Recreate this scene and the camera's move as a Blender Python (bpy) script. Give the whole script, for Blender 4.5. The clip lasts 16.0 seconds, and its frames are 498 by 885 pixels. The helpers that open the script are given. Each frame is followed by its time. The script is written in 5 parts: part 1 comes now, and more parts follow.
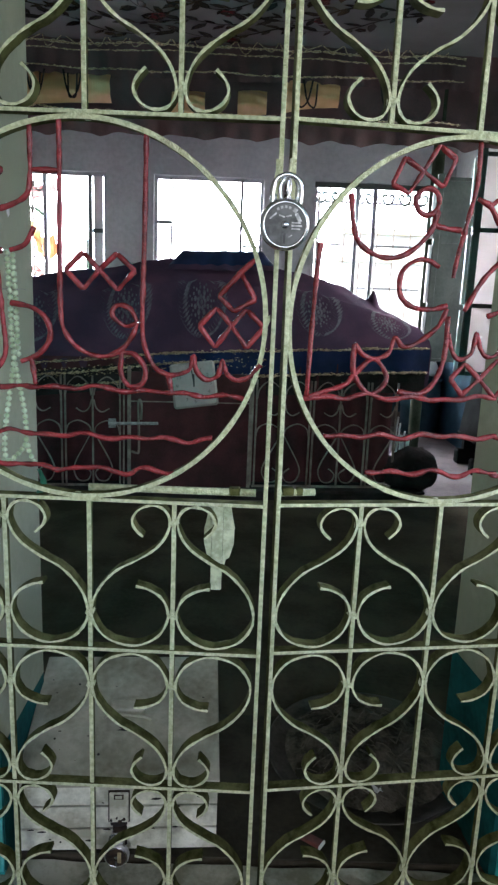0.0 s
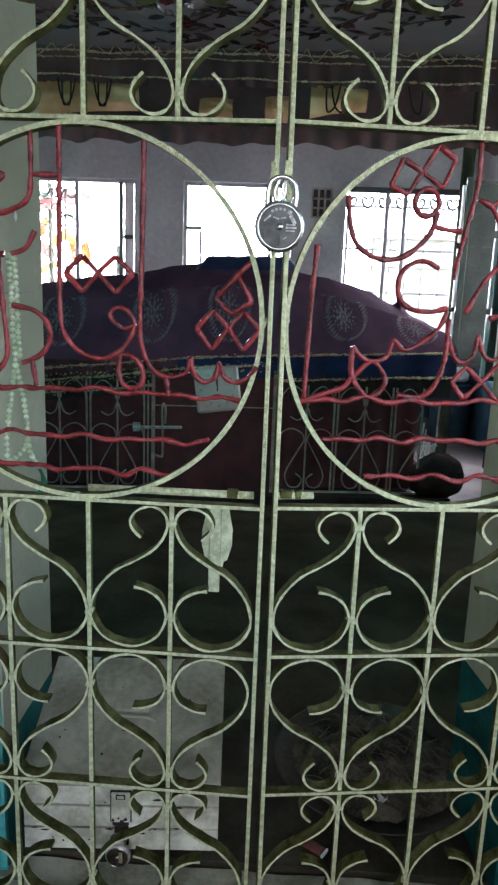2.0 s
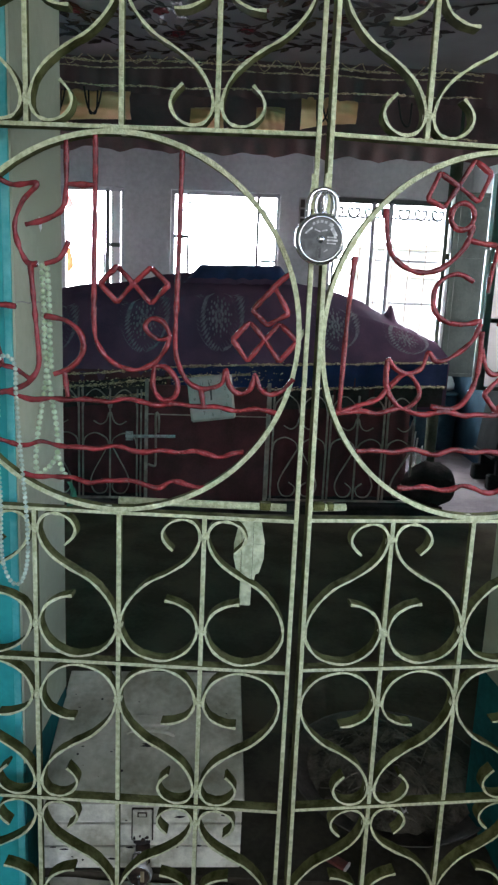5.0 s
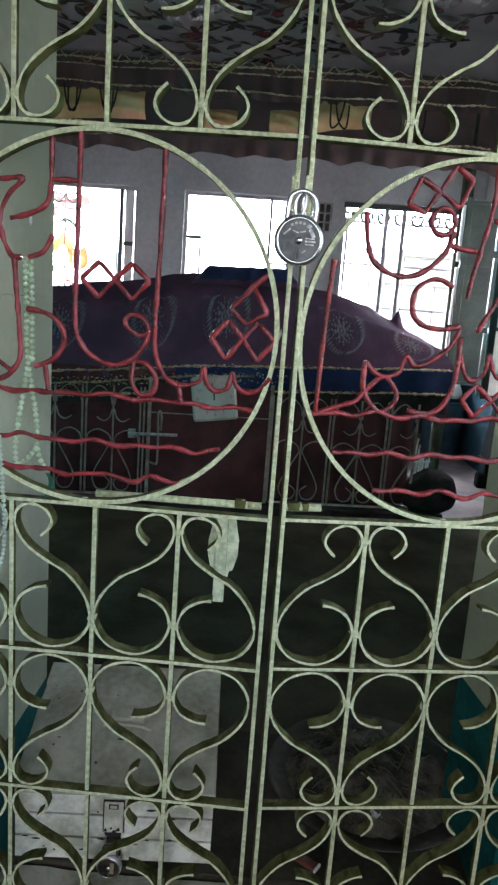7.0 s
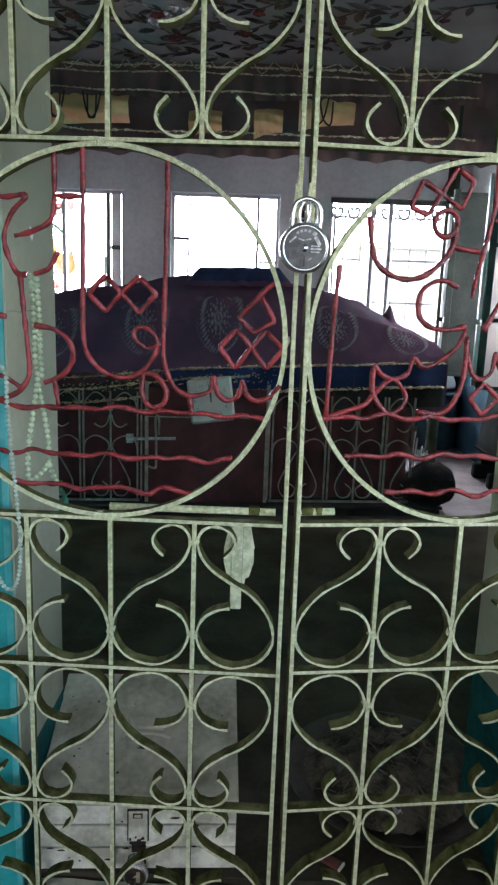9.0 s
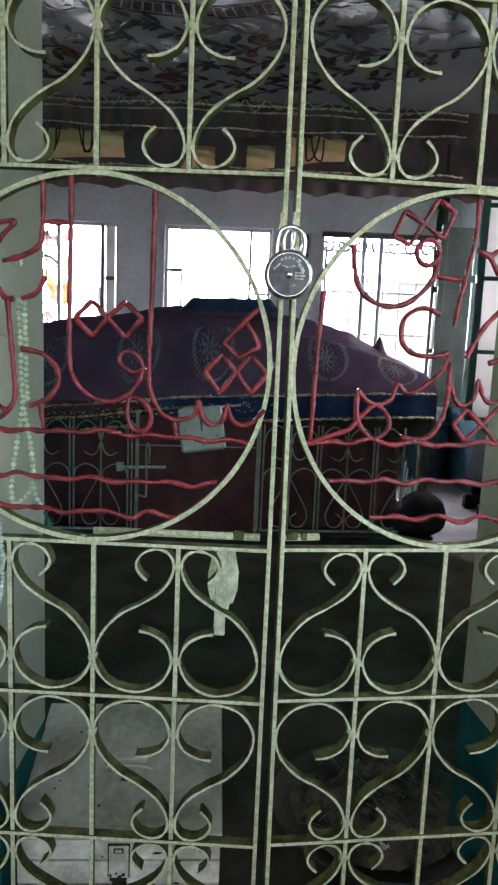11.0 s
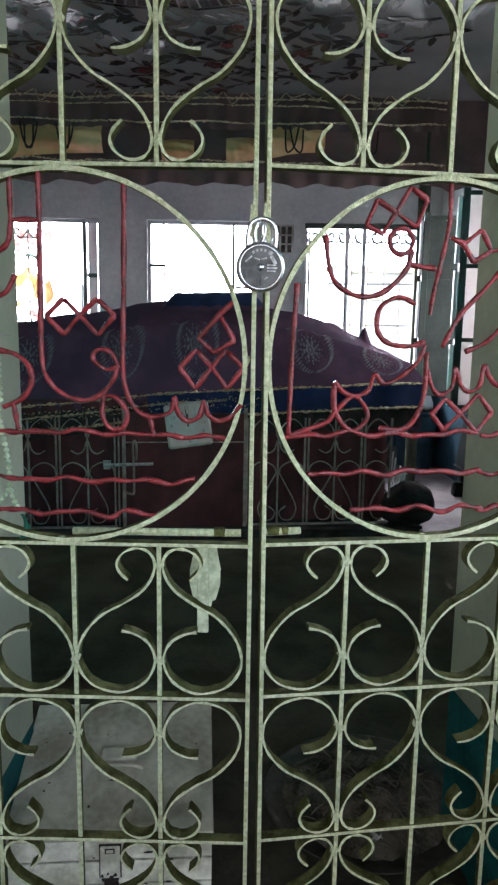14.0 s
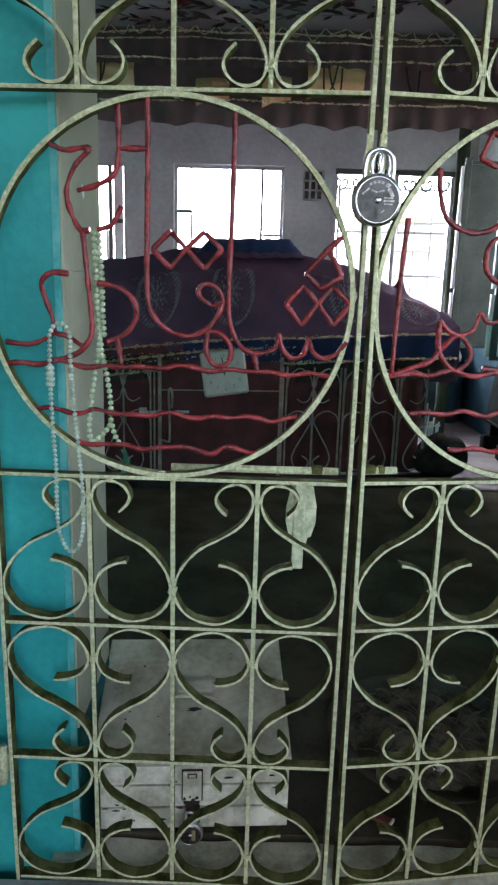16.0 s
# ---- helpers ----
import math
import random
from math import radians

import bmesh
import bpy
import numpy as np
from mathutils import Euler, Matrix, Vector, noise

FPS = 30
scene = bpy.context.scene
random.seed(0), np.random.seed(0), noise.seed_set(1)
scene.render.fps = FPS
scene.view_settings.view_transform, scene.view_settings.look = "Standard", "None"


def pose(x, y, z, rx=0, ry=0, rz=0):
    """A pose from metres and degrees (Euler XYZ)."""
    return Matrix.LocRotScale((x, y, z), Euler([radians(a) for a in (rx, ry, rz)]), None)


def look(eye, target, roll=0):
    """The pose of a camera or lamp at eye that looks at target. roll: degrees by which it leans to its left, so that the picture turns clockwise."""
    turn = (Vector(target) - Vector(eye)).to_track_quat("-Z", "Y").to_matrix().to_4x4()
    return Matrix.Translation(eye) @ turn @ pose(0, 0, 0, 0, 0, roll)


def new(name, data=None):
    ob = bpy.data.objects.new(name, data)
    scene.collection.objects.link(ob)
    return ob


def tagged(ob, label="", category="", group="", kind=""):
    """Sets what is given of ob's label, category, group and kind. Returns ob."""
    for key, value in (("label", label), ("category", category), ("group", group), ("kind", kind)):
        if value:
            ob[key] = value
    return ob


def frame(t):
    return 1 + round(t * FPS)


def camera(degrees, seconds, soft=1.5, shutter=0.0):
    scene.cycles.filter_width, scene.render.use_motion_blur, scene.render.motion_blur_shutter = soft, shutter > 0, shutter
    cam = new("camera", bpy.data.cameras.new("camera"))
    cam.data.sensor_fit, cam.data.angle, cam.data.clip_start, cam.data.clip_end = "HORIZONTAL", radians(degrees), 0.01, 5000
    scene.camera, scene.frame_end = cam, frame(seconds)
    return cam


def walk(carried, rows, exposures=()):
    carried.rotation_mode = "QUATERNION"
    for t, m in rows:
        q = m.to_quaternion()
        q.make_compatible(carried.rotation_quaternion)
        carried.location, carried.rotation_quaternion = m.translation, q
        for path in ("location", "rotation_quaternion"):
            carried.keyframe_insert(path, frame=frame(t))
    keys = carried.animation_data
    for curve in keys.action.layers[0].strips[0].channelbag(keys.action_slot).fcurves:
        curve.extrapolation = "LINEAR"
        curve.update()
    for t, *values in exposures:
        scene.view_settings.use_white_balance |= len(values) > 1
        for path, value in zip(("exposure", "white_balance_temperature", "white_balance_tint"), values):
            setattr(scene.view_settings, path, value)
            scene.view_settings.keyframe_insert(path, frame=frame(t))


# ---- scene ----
cam = camera(40.2, 16.0, soft=2.4)
PATH = [
    (0, (-0.036, -1.118, 1.436), (-0.014, 0.836, 1.007), 2.3),
    (0.5, (-0.04, -1.117, 1.436), (0.008, 0.837, 1.015), 2.3),
    (1, (-0.032, -1.116, 1.439), (0.004, 0.839, 1.015), 1.7),
    (1.5, (-0.009, -1.113, 1.438), (-0.017, 0.837, 0.992), 2.4),
    (2, (0.026, -1.117, 1.433), (-0.052, 0.838, 1.016), 2.2),
    (2.5, (0.04, -1.116, 1.43), (-0.111, 0.834, 1.01), 2.4),
    (3, (0.037, -1.114, 1.429), (-0.138, 0.825, 0.974), 2.4),
    (3.5, (-0.006, -1.12, 1.435), (-0.185, 0.822, 0.995), 2.3),
    (4, (-0.047, -1.117, 1.438), (-0.16, 0.831, 1.002), 2.4),
    (4.5, (-0.064, -1.11, 1.437), (-0.165, 0.839, 1.0), 2.2),
    (5, (-0.071, -1.112, 1.435), (-0.082, 0.849, 1.043), 2.5),
    (5.2, (-0.07, -1.114, 1.43), (-0.044, 0.848, 1.044), 3.4),
    (7.3, (-0.003, -1.123, 1.434), (-0.066, 0.839, 1.047), 3.9),
    (7.5, (-0.001, -1.125, 1.438), (-0.056, 0.836, 1.05), 3.0),
    (8, (-0.019, -1.127, 1.436), (-0.076, 0.836, 1.055), 2.6),
    (8.5, (-0.031, -1.135, 1.439), (-0.083, 0.83, 1.069), 2.2),
    (8.7, (-0.042, -1.124, 1.45), (-0.081, 0.836, 1.051), 2.0),
    (10.8, (-0.046, -1.123, 1.434), (-0.033, 0.854, 1.132), 2.4),
    (11, (-0.029, -1.128, 1.439), (-0.037, 0.849, 1.136), 2.4),
    (11.5, (0.006, -1.128, 1.437), (-0.001, 0.845, 1.115), 2.7),
    (12, (0.032, -1.124, 1.433), (0.033, 0.842, 1.068), 2.6),
    (12.5, (0.031, -1.119, 1.43), (-0.03, 0.838, 1.02), 2.7),
    (13, (0.021, -1.108, 1.432), (-0.084, 0.839, 0.986), 2.2),
    (13.5, (-0.005, -1.102, 1.429), (-0.114, 0.836, 0.946), 3.5),
    (14, (-0.007, -1.118, 1.44), (0.012, 0.856, 1.12), 0.9),
    (14.5, (-0.037, -1.135, 1.443), (-0.047, 0.85, 1.193), 1.3),
    (15, (-0.082, -1.135, 1.438), (-0.122, 0.84, 1.124), 2.1),
    (15.5, (-0.129, -1.134, 1.424), (-0.136, 0.837, 1.088), 1.8),
    (16, (-0.164, -1.125, 1.411), (-0.165, 0.823, 0.957), 1.6),
]
walk(cam, [(t, look(eye, target, roll)) for t, eye, target, roll in PATH], ((0.0, 1.61, 6450, 13), (16.0, 1.61, 6450, 13)))

# ---- world and light ----
world = bpy.data.worlds.new("sky")
scene.world = world
world.use_nodes = True
wn = world.node_tree.nodes
sky = wn.new("ShaderNodeTexSky")
sky.sky_type = "NISHITA"
sky.sun_disc = False
sky.sun_elevation = radians(52)
sky.sun_rotation = radians(200)
sky.dust_density = 2.5
sky.air_density = 0.8
wn["Background"].inputs["Strength"].default_value = 0.42
world.node_tree.links.new(sky.outputs["Color"], wn["Background"].inputs["Color"])
sun = new("sun", bpy.data.lights.new("sun", "SUN"))
sun.data.energy = 1.0
sun.data.angle = radians(14)
sun.data.color = (1.0, 0.95, 0.82)
sun.matrix_world = look((-1.5, -4.0, 5.5), (0, 0, 0))


# ---- materials ----
def shader(name, a, b, scale=8.0, rough=0.6, fine=60.0, bump=0.15, metal=0.0, spread=0.5, rough_b=None, sheen=0.0, gloss=0.5):
    """Two tones of one surface in large patches, fine grain in colour and relief."""
    m = bpy.data.materials.new(name)
    m.use_nodes = True
    nt = m.node_tree
    n, l = nt.nodes, nt.links
    bs = n["Principled BSDF"]
    tc = n.new("ShaderNodeTexCoord")
    big = n.new("ShaderNodeTexNoise")
    big.inputs["Scale"].default_value = scale
    big.inputs["Detail"].default_value = 6
    small = n.new("ShaderNodeTexNoise")
    small.inputs["Scale"].default_value = fine
    small.inputs["Detail"].default_value = 4
    ramp = n.new("ShaderNodeValToRGB")
    ramp.color_ramp.elements[0].position = 0.5 - spread / 4
    ramp.color_ramp.elements[1].position = 0.5 + spread / 4
    ramp.color_ramp.elements[0].color = (*a, 1)
    ramp.color_ramp.elements[1].color = (*b, 1)
    mixed = n.new("ShaderNodeMath")
    mixed.operation = "MULTIPLY_ADD"
    mixed.inputs[1].default_value = 0.3
    l.new(tc.outputs["Object"], big.inputs["Vector"])
    l.new(tc.outputs["Object"], small.inputs["Vector"])
    l.new(small.outputs["Fac"], mixed.inputs[0])
    lower = n.new("ShaderNodeMath")
    lower.operation = "SUBTRACT"
    lower.inputs[1].default_value = 0.15
    l.new(big.outputs["Fac"], lower.inputs[0])
    l.new(lower.outputs[0], mixed.inputs[2])
    l.new(mixed.outputs[0], ramp.inputs["Fac"])
    l.new(ramp.outputs["Color"], bs.inputs["Base Color"])
    bs.inputs["Metallic"].default_value = metal
    bs.inputs["Specular IOR Level"].default_value = gloss
    if rough_b is None:
        bs.inputs["Roughness"].default_value = rough
    else:
        span = n.new("ShaderNodeMapRange")
        span.inputs["To Min"].default_value = rough
        span.inputs["To Max"].default_value = rough_b
        l.new(big.outputs["Fac"], span.inputs["Value"])
        l.new(span.outputs["Result"], bs.inputs["Roughness"])
    if sheen:
        bs.inputs["Sheen Weight"].default_value = sheen
    if bump:
        bp = n.new("ShaderNodeBump")
        bp.inputs["Strength"].default_value = bump
        bp.inputs["Distance"].default_value = 0.004
        l.new(small.outputs["Fac"], bp.inputs["Height"])
        l.new(bp.outputs["Normal"], bs.inputs["Normal"])
    return m


GATE = shader("gate_paint", (0.44, 0.468, 0.24), (0.69, 0.72, 0.445), 120, 0.36, 330, 0.8, spread=0.55, gloss=0.5)
RED = shader("red_paint", (0.135, 0.013, 0.014), (0.315, 0.034, 0.037), 32, 0.15, 150, 1.0, gloss=0.6)
CHROME = shader("chrome", (0.62, 0.63, 0.62), (0.78, 0.79, 0.78), 30, 0.16, 200, 0.03, metal=1.0, rough_b=0.3)
DISC = shader("lock_face", (0.05, 0.052, 0.05), (0.10, 0.104, 0.10), 40, 0.45, 200, 0.05, metal=0.6)
STAMP = shader("worn_stamp", (0.22, 0.225, 0.22), (0.46, 0.465, 0.45), 90, 0.45, 200, 0.05, metal=0.6)
# dark olive that puts shade, and some grime, into the side faces
SIDES = shader("shade_grime_olive", (0.045, 0.047, 0.012), (0.135, 0.14, 0.05), 26, 0.85, 120, 0.5, gloss=0.06)
TEAL = shader("teal_paint", (0.012, 0.31, 0.295), (0.03, 0.46, 0.42), 4, 0.5, 60, 0.3)
FOOT_TEAL = shader("dark_teal_paint", (0.006, 0.062, 0.058), (0.013, 0.125, 0.115), 6, 0.8, 60, 0.3, gloss=0.1)
EDGE_TEAL = shader("pale_teal_paint", (0.03, 0.37, 0.36), (0.13, 0.52, 0.49), 14, 0.5, 80, 0.4)
RIBBON = shader("green_ribbon", (0.006, 0.05, 0.03), (0.012, 0.11, 0.06), 30, 0.4, 120, 0.2)
BLOCKER_CONCRETE = shader("blocker_concrete", (0.16, 0.16, 0.15), (0.26, 0.26, 0.24), 3, 0.8, 50, 0.3)
FRAME = shader("window_paint", (0.3, 0.31, 0.31), (0.42, 0.43, 0.43), 6, 0.5, 60, 0.2)
PULL = shader("pull_paint", (0.36, 0.40, 0.24), (0.64, 0.69, 0.46), 45, 0.6, 150, 0.6, gloss=0.2)
GREY_WALL = shader("grey_plaster", (0.36, 0.385, 0.27), (0.45, 0.475, 0.34), 3, 0.9, 50, 0.25, gloss=0.04)
ROOM_WALL = shader("room_plaster", (0.30, 0.315, 0.30), (0.47, 0.485, 0.465), 1.3, 0.85, 26, 0.25, spread=0.7, gloss=0.2)
SILL = shader("pale_cement", (0.25, 0.25, 0.17), (0.52, 0.51, 0.40), 10, 0.85, 90, 0.7)
DADO = shader("dark_blue_dado", (0.012, 0.035, 0.05), (0.022, 0.06, 0.08), 4, 0.8, 60, 0.15, gloss=0.08)
CEMENT = shader("cement", (0.20, 0.20, 0.17), (0.38, 0.37, 0.33), 9, 0.85, 90, 0.6)
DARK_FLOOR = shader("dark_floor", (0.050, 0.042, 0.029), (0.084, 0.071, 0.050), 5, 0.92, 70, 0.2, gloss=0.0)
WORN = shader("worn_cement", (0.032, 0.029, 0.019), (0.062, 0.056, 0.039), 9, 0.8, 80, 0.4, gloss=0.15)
# pinkish floor, paled so that window daylight is in its colour
DAYLIT_FLOOR = shader("daylit_floor", (0.105, 0.086, 0.080), (0.165, 0.136, 0.128), 4, 0.7, 60, 0.15, gloss=0.08)
WHITE_WOOD = shader("white_wood", (0.40, 0.39, 0.28), (0.86, 0.85, 0.70), 11, 0.65, 80, 0.7, spread=0.5)
LID_WOOD = shader("lid_wood", (0.24, 0.233, 0.16), (0.52, 0.505, 0.385), 7, 0.65, 60, 0.5, spread=0.6, gloss=0.25)
STEEL = shader("old_steel", (0.26, 0.25, 0.23), (0.52, 0.51, 0.48), 40, 0.45, 120, 0.3, metal=0.5)
MAROON = shader("maroon_cloth", (0.07, 0.033, 0.032), (0.14, 0.064, 0.06), 5, 0.5, 160, 0.4, sheen=0.3)
BLUE_CLOTH = shader("blue_cloth", (0.012, 0.019, 0.055), (0.022, 0.034, 0.095), 6, 0.9, 160, 0.4, sheen=0.15, gloss=0.12)
DUSK_CLOTH = shader("dusk_cloth", (0.066, 0.040, 0.068), (0.108, 0.056, 0.090), 4, 0.95, 160, 0.4, gloss=0.06)
CURTAIN = shader("red_cloth", (0.055, 0.021, 0.021), (0.10, 0.033, 0.034), 6, 0.85, 120, 0.3, gloss=0.2)
GOLD = shader("gold_tinsel", (0.30, 0.21, 0.10), (0.86, 0.69, 0.44), 120, 0.3, 260, 0.9, metal=0.8)
SATIN = shader("gold_satin", (0.60, 0.34, 0.14), (0.84, 0.54, 0.27), 2.5, 0.35, 14, 0.15, metal=0.15)
PRINT = shader("silver_print", (0.085, 0.072, 0.09), (0.155, 0.14, 0.16), 40, 0.6, 200, 0.2)
RAIL = shader("rail_paint", (0.22, 0.18, 0.145), (0.36, 0.30, 0.245), 20, 0.6, 90, 0.2, gloss=0.25)
BLACK = shader("black_cloth", (0.022, 0.019, 0.017), (0.044, 0.038, 0.034), 9, 0.9, 80, 0.5, gloss=0.1)
POST = shader("green_post", (0.03, 0.038, 0.024), (0.052, 0.062, 0.042), 5, 0.9, 50, 0.15, gloss=0.02)
DARK_WOOD = shader("dark_green_wood", (0.03, 0.04, 0.033), (0.06, 0.075, 0.06), 5, 0.5, 60, 0.2)
WHITE_PAINT = shader("white_paint", (0.66, 0.66, 0.62), (0.8, 0.8, 0.76), 6, 0.5, 60, 0.1)
RUST_SHADE = shader("rust_and_shade", (0.018, 0.013, 0.010), (0.055, 0.038, 0.026), 60, 0.85, 160, 0.6, gloss=0.15)
BRASS = shader("dull_brass", (0.30, 0.24, 0.13), (0.48, 0.40, 0.24), 40, 0.4, 160, 0.1, metal=0.7)
BAG_CLOTH = shader("dark_bag_cloth", (0.030, 0.025, 0.023), (0.056, 0.047, 0.042), 7, 0.95, 60, 0.6, gloss=0.0)
LACQUER = shader("dark_board", (0.012, 0.013, 0.012), (0.024, 0.026, 0.024), 6, 0.9, 60, 0.1, gloss=0.0)
FACE = shader("clock_face", (0.42, 0.375, 0.33), (0.50, 0.45, 0.395), 8, 0.5, 60, 0.02, gloss=0.2)
CASE = shader("yellowed_plastic", (0.36, 0.33, 0.28), (0.48, 0.43, 0.37), 10, 0.45, 60, 0.05)
BEAD = shader("bead", (0.33, 0.43, 0.33), (0.52, 0.62, 0.49), 60, 0.3, 150, 0.05)
GREEN_BEAD = shader("green_bead", (0.32, 0.43, 0.23), (0.52, 0.63, 0.41), 60, 0.3, 150, 0.05)
ASH = shader("ash", (0.028, 0.025, 0.017), (0.125, 0.112, 0.083), 18, 0.9, 120, 0.9, gloss=0.1)
STRAW = shader("dry_straw", (0.05, 0.043, 0.026), (0.105, 0.09, 0.056), 30, 0.8, 120, 0.3)
TIN = shader("dull_tin", (0.036, 0.033, 0.024), (0.08, 0.073, 0.056), 15, 0.6, 100, 0.3, metal=0.1, gloss=0.3)
PACK_RED = shader("red_packet", (0.09, 0.02, 0.014), (0.17, 0.035, 0.024), 30, 0.45, 100, 0.1)
INK = shader("ink", (0.02, 0.02, 0.02), (0.04, 0.04, 0.04), 30, 0.5, 100, 0.0)
PALE_INK = shader("faded_ink", (0.12, 0.12, 0.115), (0.2, 0.2, 0.19), 30, 0.5, 100, 0.0)
BLUE_PLASTIC = shader("blue_plastic", (0.022, 0.052, 0.070), (0.037, 0.083, 0.106), 6, 0.7, 60, 0.1, gloss=0.15)
GROUND = shader("paving", (0.05, 0.048, 0.045), (0.10, 0.095, 0.09), 3, 0.85, 60, 0.4)


def milky_glass(name, clear):
    m = shader(name, (0.58, 0.55, 0.53), (0.70, 0.67, 0.65), 4, 0.35, 60, 0.05)
    nt = m.node_tree
    bs, out = nt.nodes["Principled BSDF"], nt.nodes["Material Output"]
    tr = nt.nodes.new("ShaderNodeBsdfTranslucent")
    tr.inputs["Color"].default_value = (0.80, 0.74, 0.72, 1)
    mx = nt.nodes.new("ShaderNodeMixShader")
    mx.inputs["Fac"].default_value = clear
    nt.links.new(bs.outputs[0], mx.inputs[1])
    nt.links.new(tr.outputs[0], mx.inputs[2])
    nt.links.new(mx.outputs[0], out.inputs["Surface"])
    return m


GLASS = milky_glass("milky_glass", 0.6)
PAINTED_GLASS = milky_glass("painted_glass", 0.035)


def canopy_sheet():
    """Glossy pale grey sheet with a laddered ring round the middle."""
    m = bpy.data.materials.new("printed_sheet")
    m.use_nodes = True
    nt = m.node_tree
    n, l = nt.nodes, nt.links
    bs = n["Principled BSDF"]
    tc = n.new("ShaderNodeTexCoord")

    def math_node(op, a, b=None, c=None):
        k = n.new("ShaderNodeMath")
        k.operation = op
        for i, v in enumerate((a, b, c)):
            if v is None:
                continue
            if isinstance(v, (int, float)):
                k.inputs[i].default_value = v
            else:
                l.new(v, k.inputs[i])
        return k.outputs[0]

    sep = n.new("ShaderNodeSeparateXYZ")
    l.new(tc.outputs["Object"], sep.inputs[0])
    x, y = sep.outputs[0], sep.outputs[1]
    r = math_node("SQRT", math_node("ADD", math_node("MULTIPLY", x, x), math_node("MULTIPLY", y, y)))
    ang = math_node("ARCTAN2", y, x)
    ladder = math_node("LESS_THAN", math_node("FRACT", math_node("MULTIPLY", ang, 22.0)), 0.22)
    in_band = math_node("LESS_THAN", math_node("ABSOLUTE", math_node("SUBTRACT", r, 1.10)), 0.05)
    rim = math_node("LESS_THAN", math_node("ABSOLUTE", math_node("SUBTRACT", math_node("ABSOLUTE", math_node("SUBTRACT", r, 1.10)), 0.068)), 0.012)
    ring = math_node("MAXIMUM", math_node("MULTIPLY", math_node("SUBTRACT", 1.0, ladder), in_band), rim)
    def mix(fac, a, b):
        k = n.new("ShaderNodeMix")
        k.data_type = "RGBA"
        l.new(fac, k.inputs["Factor"])
        for s, v in (("A", a), ("B", b)):
            sock = [i for i in k.inputs if i.name == s and i.type == "RGBA"][0]
            if isinstance(v, tuple):
                sock.default_value = v
            else:
                l.new(v, sock)
        return [o for o in k.outputs if o.type == "RGBA"][0]

    tone = n.new("ShaderNodeTexNoise")
    tone.inputs["Scale"].default_value = 3.0
    tone.inputs["Detail"].default_value = 5
    l.new(tc.outputs["Object"], tone.inputs["Vector"])
    ground = mix(tone.outputs["Fac"], (0.15, 0.141, 0.134, 1), (0.28, 0.265, 0.252, 1))
    c = mix(ring, ground, (0.036, 0.022, 0.021, 1))
    l.new(c, bs.inputs["Base Color"])
    bs.inputs["Roughness"].default_value = 0.10
    bs.inputs["Specular IOR Level"].default_value = 0.4
    fine = n.new("ShaderNodeTexNoise")
    fine.inputs["Scale"].default_value = 9
    fine.inputs["Detail"].default_value = 5
    l.new(tc.outputs["Object"], fine.inputs["Vector"])
    bp = n.new("ShaderNodeBump")
    bp.inputs["Strength"].default_value = 0.12
    bp.inputs["Distance"].default_value = 0.02
    l.new(fine.outputs["Fac"], bp.inputs["Height"])
    l.new(bp.outputs["Normal"], bs.inputs["Normal"])
    return m


SHEET = canopy_sheet()


def glow(name, low, high, strength):
    """Bright outdoors, a little darker and warmer towards the ground."""
    m = bpy.data.materials.new(name)
    m.use_nodes = True
    nt = m.node_tree
    n, l = nt.nodes, nt.links
    n.remove(n["Principled BSDF"])
    em = n.new("ShaderNodeEmission")
    tc = n.new("ShaderNodeTexCoord")
    sep = n.new("ShaderNodeSeparateXYZ")
    mr = n.new("ShaderNodeMapRange")
    mr.inputs["From Min"].default_value = 0.0
    mr.inputs["From Max"].default_value = 3.0
    ramp = n.new("ShaderNodeValToRGB")
    ramp.color_ramp.elements[0].color = (*low, 1)
    ramp.color_ramp.elements[1].color = (*high, 1)
    l.new(tc.outputs["Object"], sep.inputs[0])
    l.new(sep.outputs[2], mr.inputs["Value"])
    l.new(mr.outputs["Result"], ramp.inputs["Fac"])
    l.new(ramp.outputs["Color"], em.inputs["Color"])
    em.inputs["Strength"].default_value = strength
    l.new(em.outputs[0], n["Material Output"].inputs["Surface"])
    return m


OUTDOORS = glow("bright_outdoors", (0.80, 0.82, 0.88), (0.88, 0.93, 1.06), 27.0)
SIDE_LIGHT = glow("side_daylight", (0.85, 0.85, 0.80), (1.0, 1.0, 1.0), 2.6)


# ---- building helpers ----
def empty(name, at=(0, 0, 0), turn=0.0):
    ob = new(name)
    ob.empty_display_size = 0.1
    ob.matrix_world = pose(*at, 0, 0, turn)
    return ob


def mesh_of(name, bm, material, smooth=False):
    me = bpy.data.meshes.new(name)
    bmesh.ops.recalc_face_normals(bm, faces=bm.faces)
    if smooth:
        for f in bm.faces:
            f.smooth = True
    bm.to_mesh(me)
    bm.free()
    me.materials.append(material)
    return me


def shade_sides(me):
    """Pale paint on the faces towards the street; olive with painted-in shade and grime elsewhere."""
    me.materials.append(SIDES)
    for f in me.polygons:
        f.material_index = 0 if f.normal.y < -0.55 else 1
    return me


def part(name, bm, material, parent=None, label="", smooth=False):
    """One mesh object out of bm, under parent."""
    ob = new(name, mesh_of(name, bm, material, smooth))
    if parent is not None:
        ob.parent = parent
    if label:
        ob["label"] = label
    return ob


def thing(name, bm, material, label, category, group="", kind="", smooth=False):
    return tagged(part(name, bm, material, None, "", smooth), label, category, group, kind)


def share(ob, name, parent, m):
    """Another object on the mesh of ob."""
    c = new(name, ob.data)
    c.parent = parent
    c.matrix_basis = m
    return c


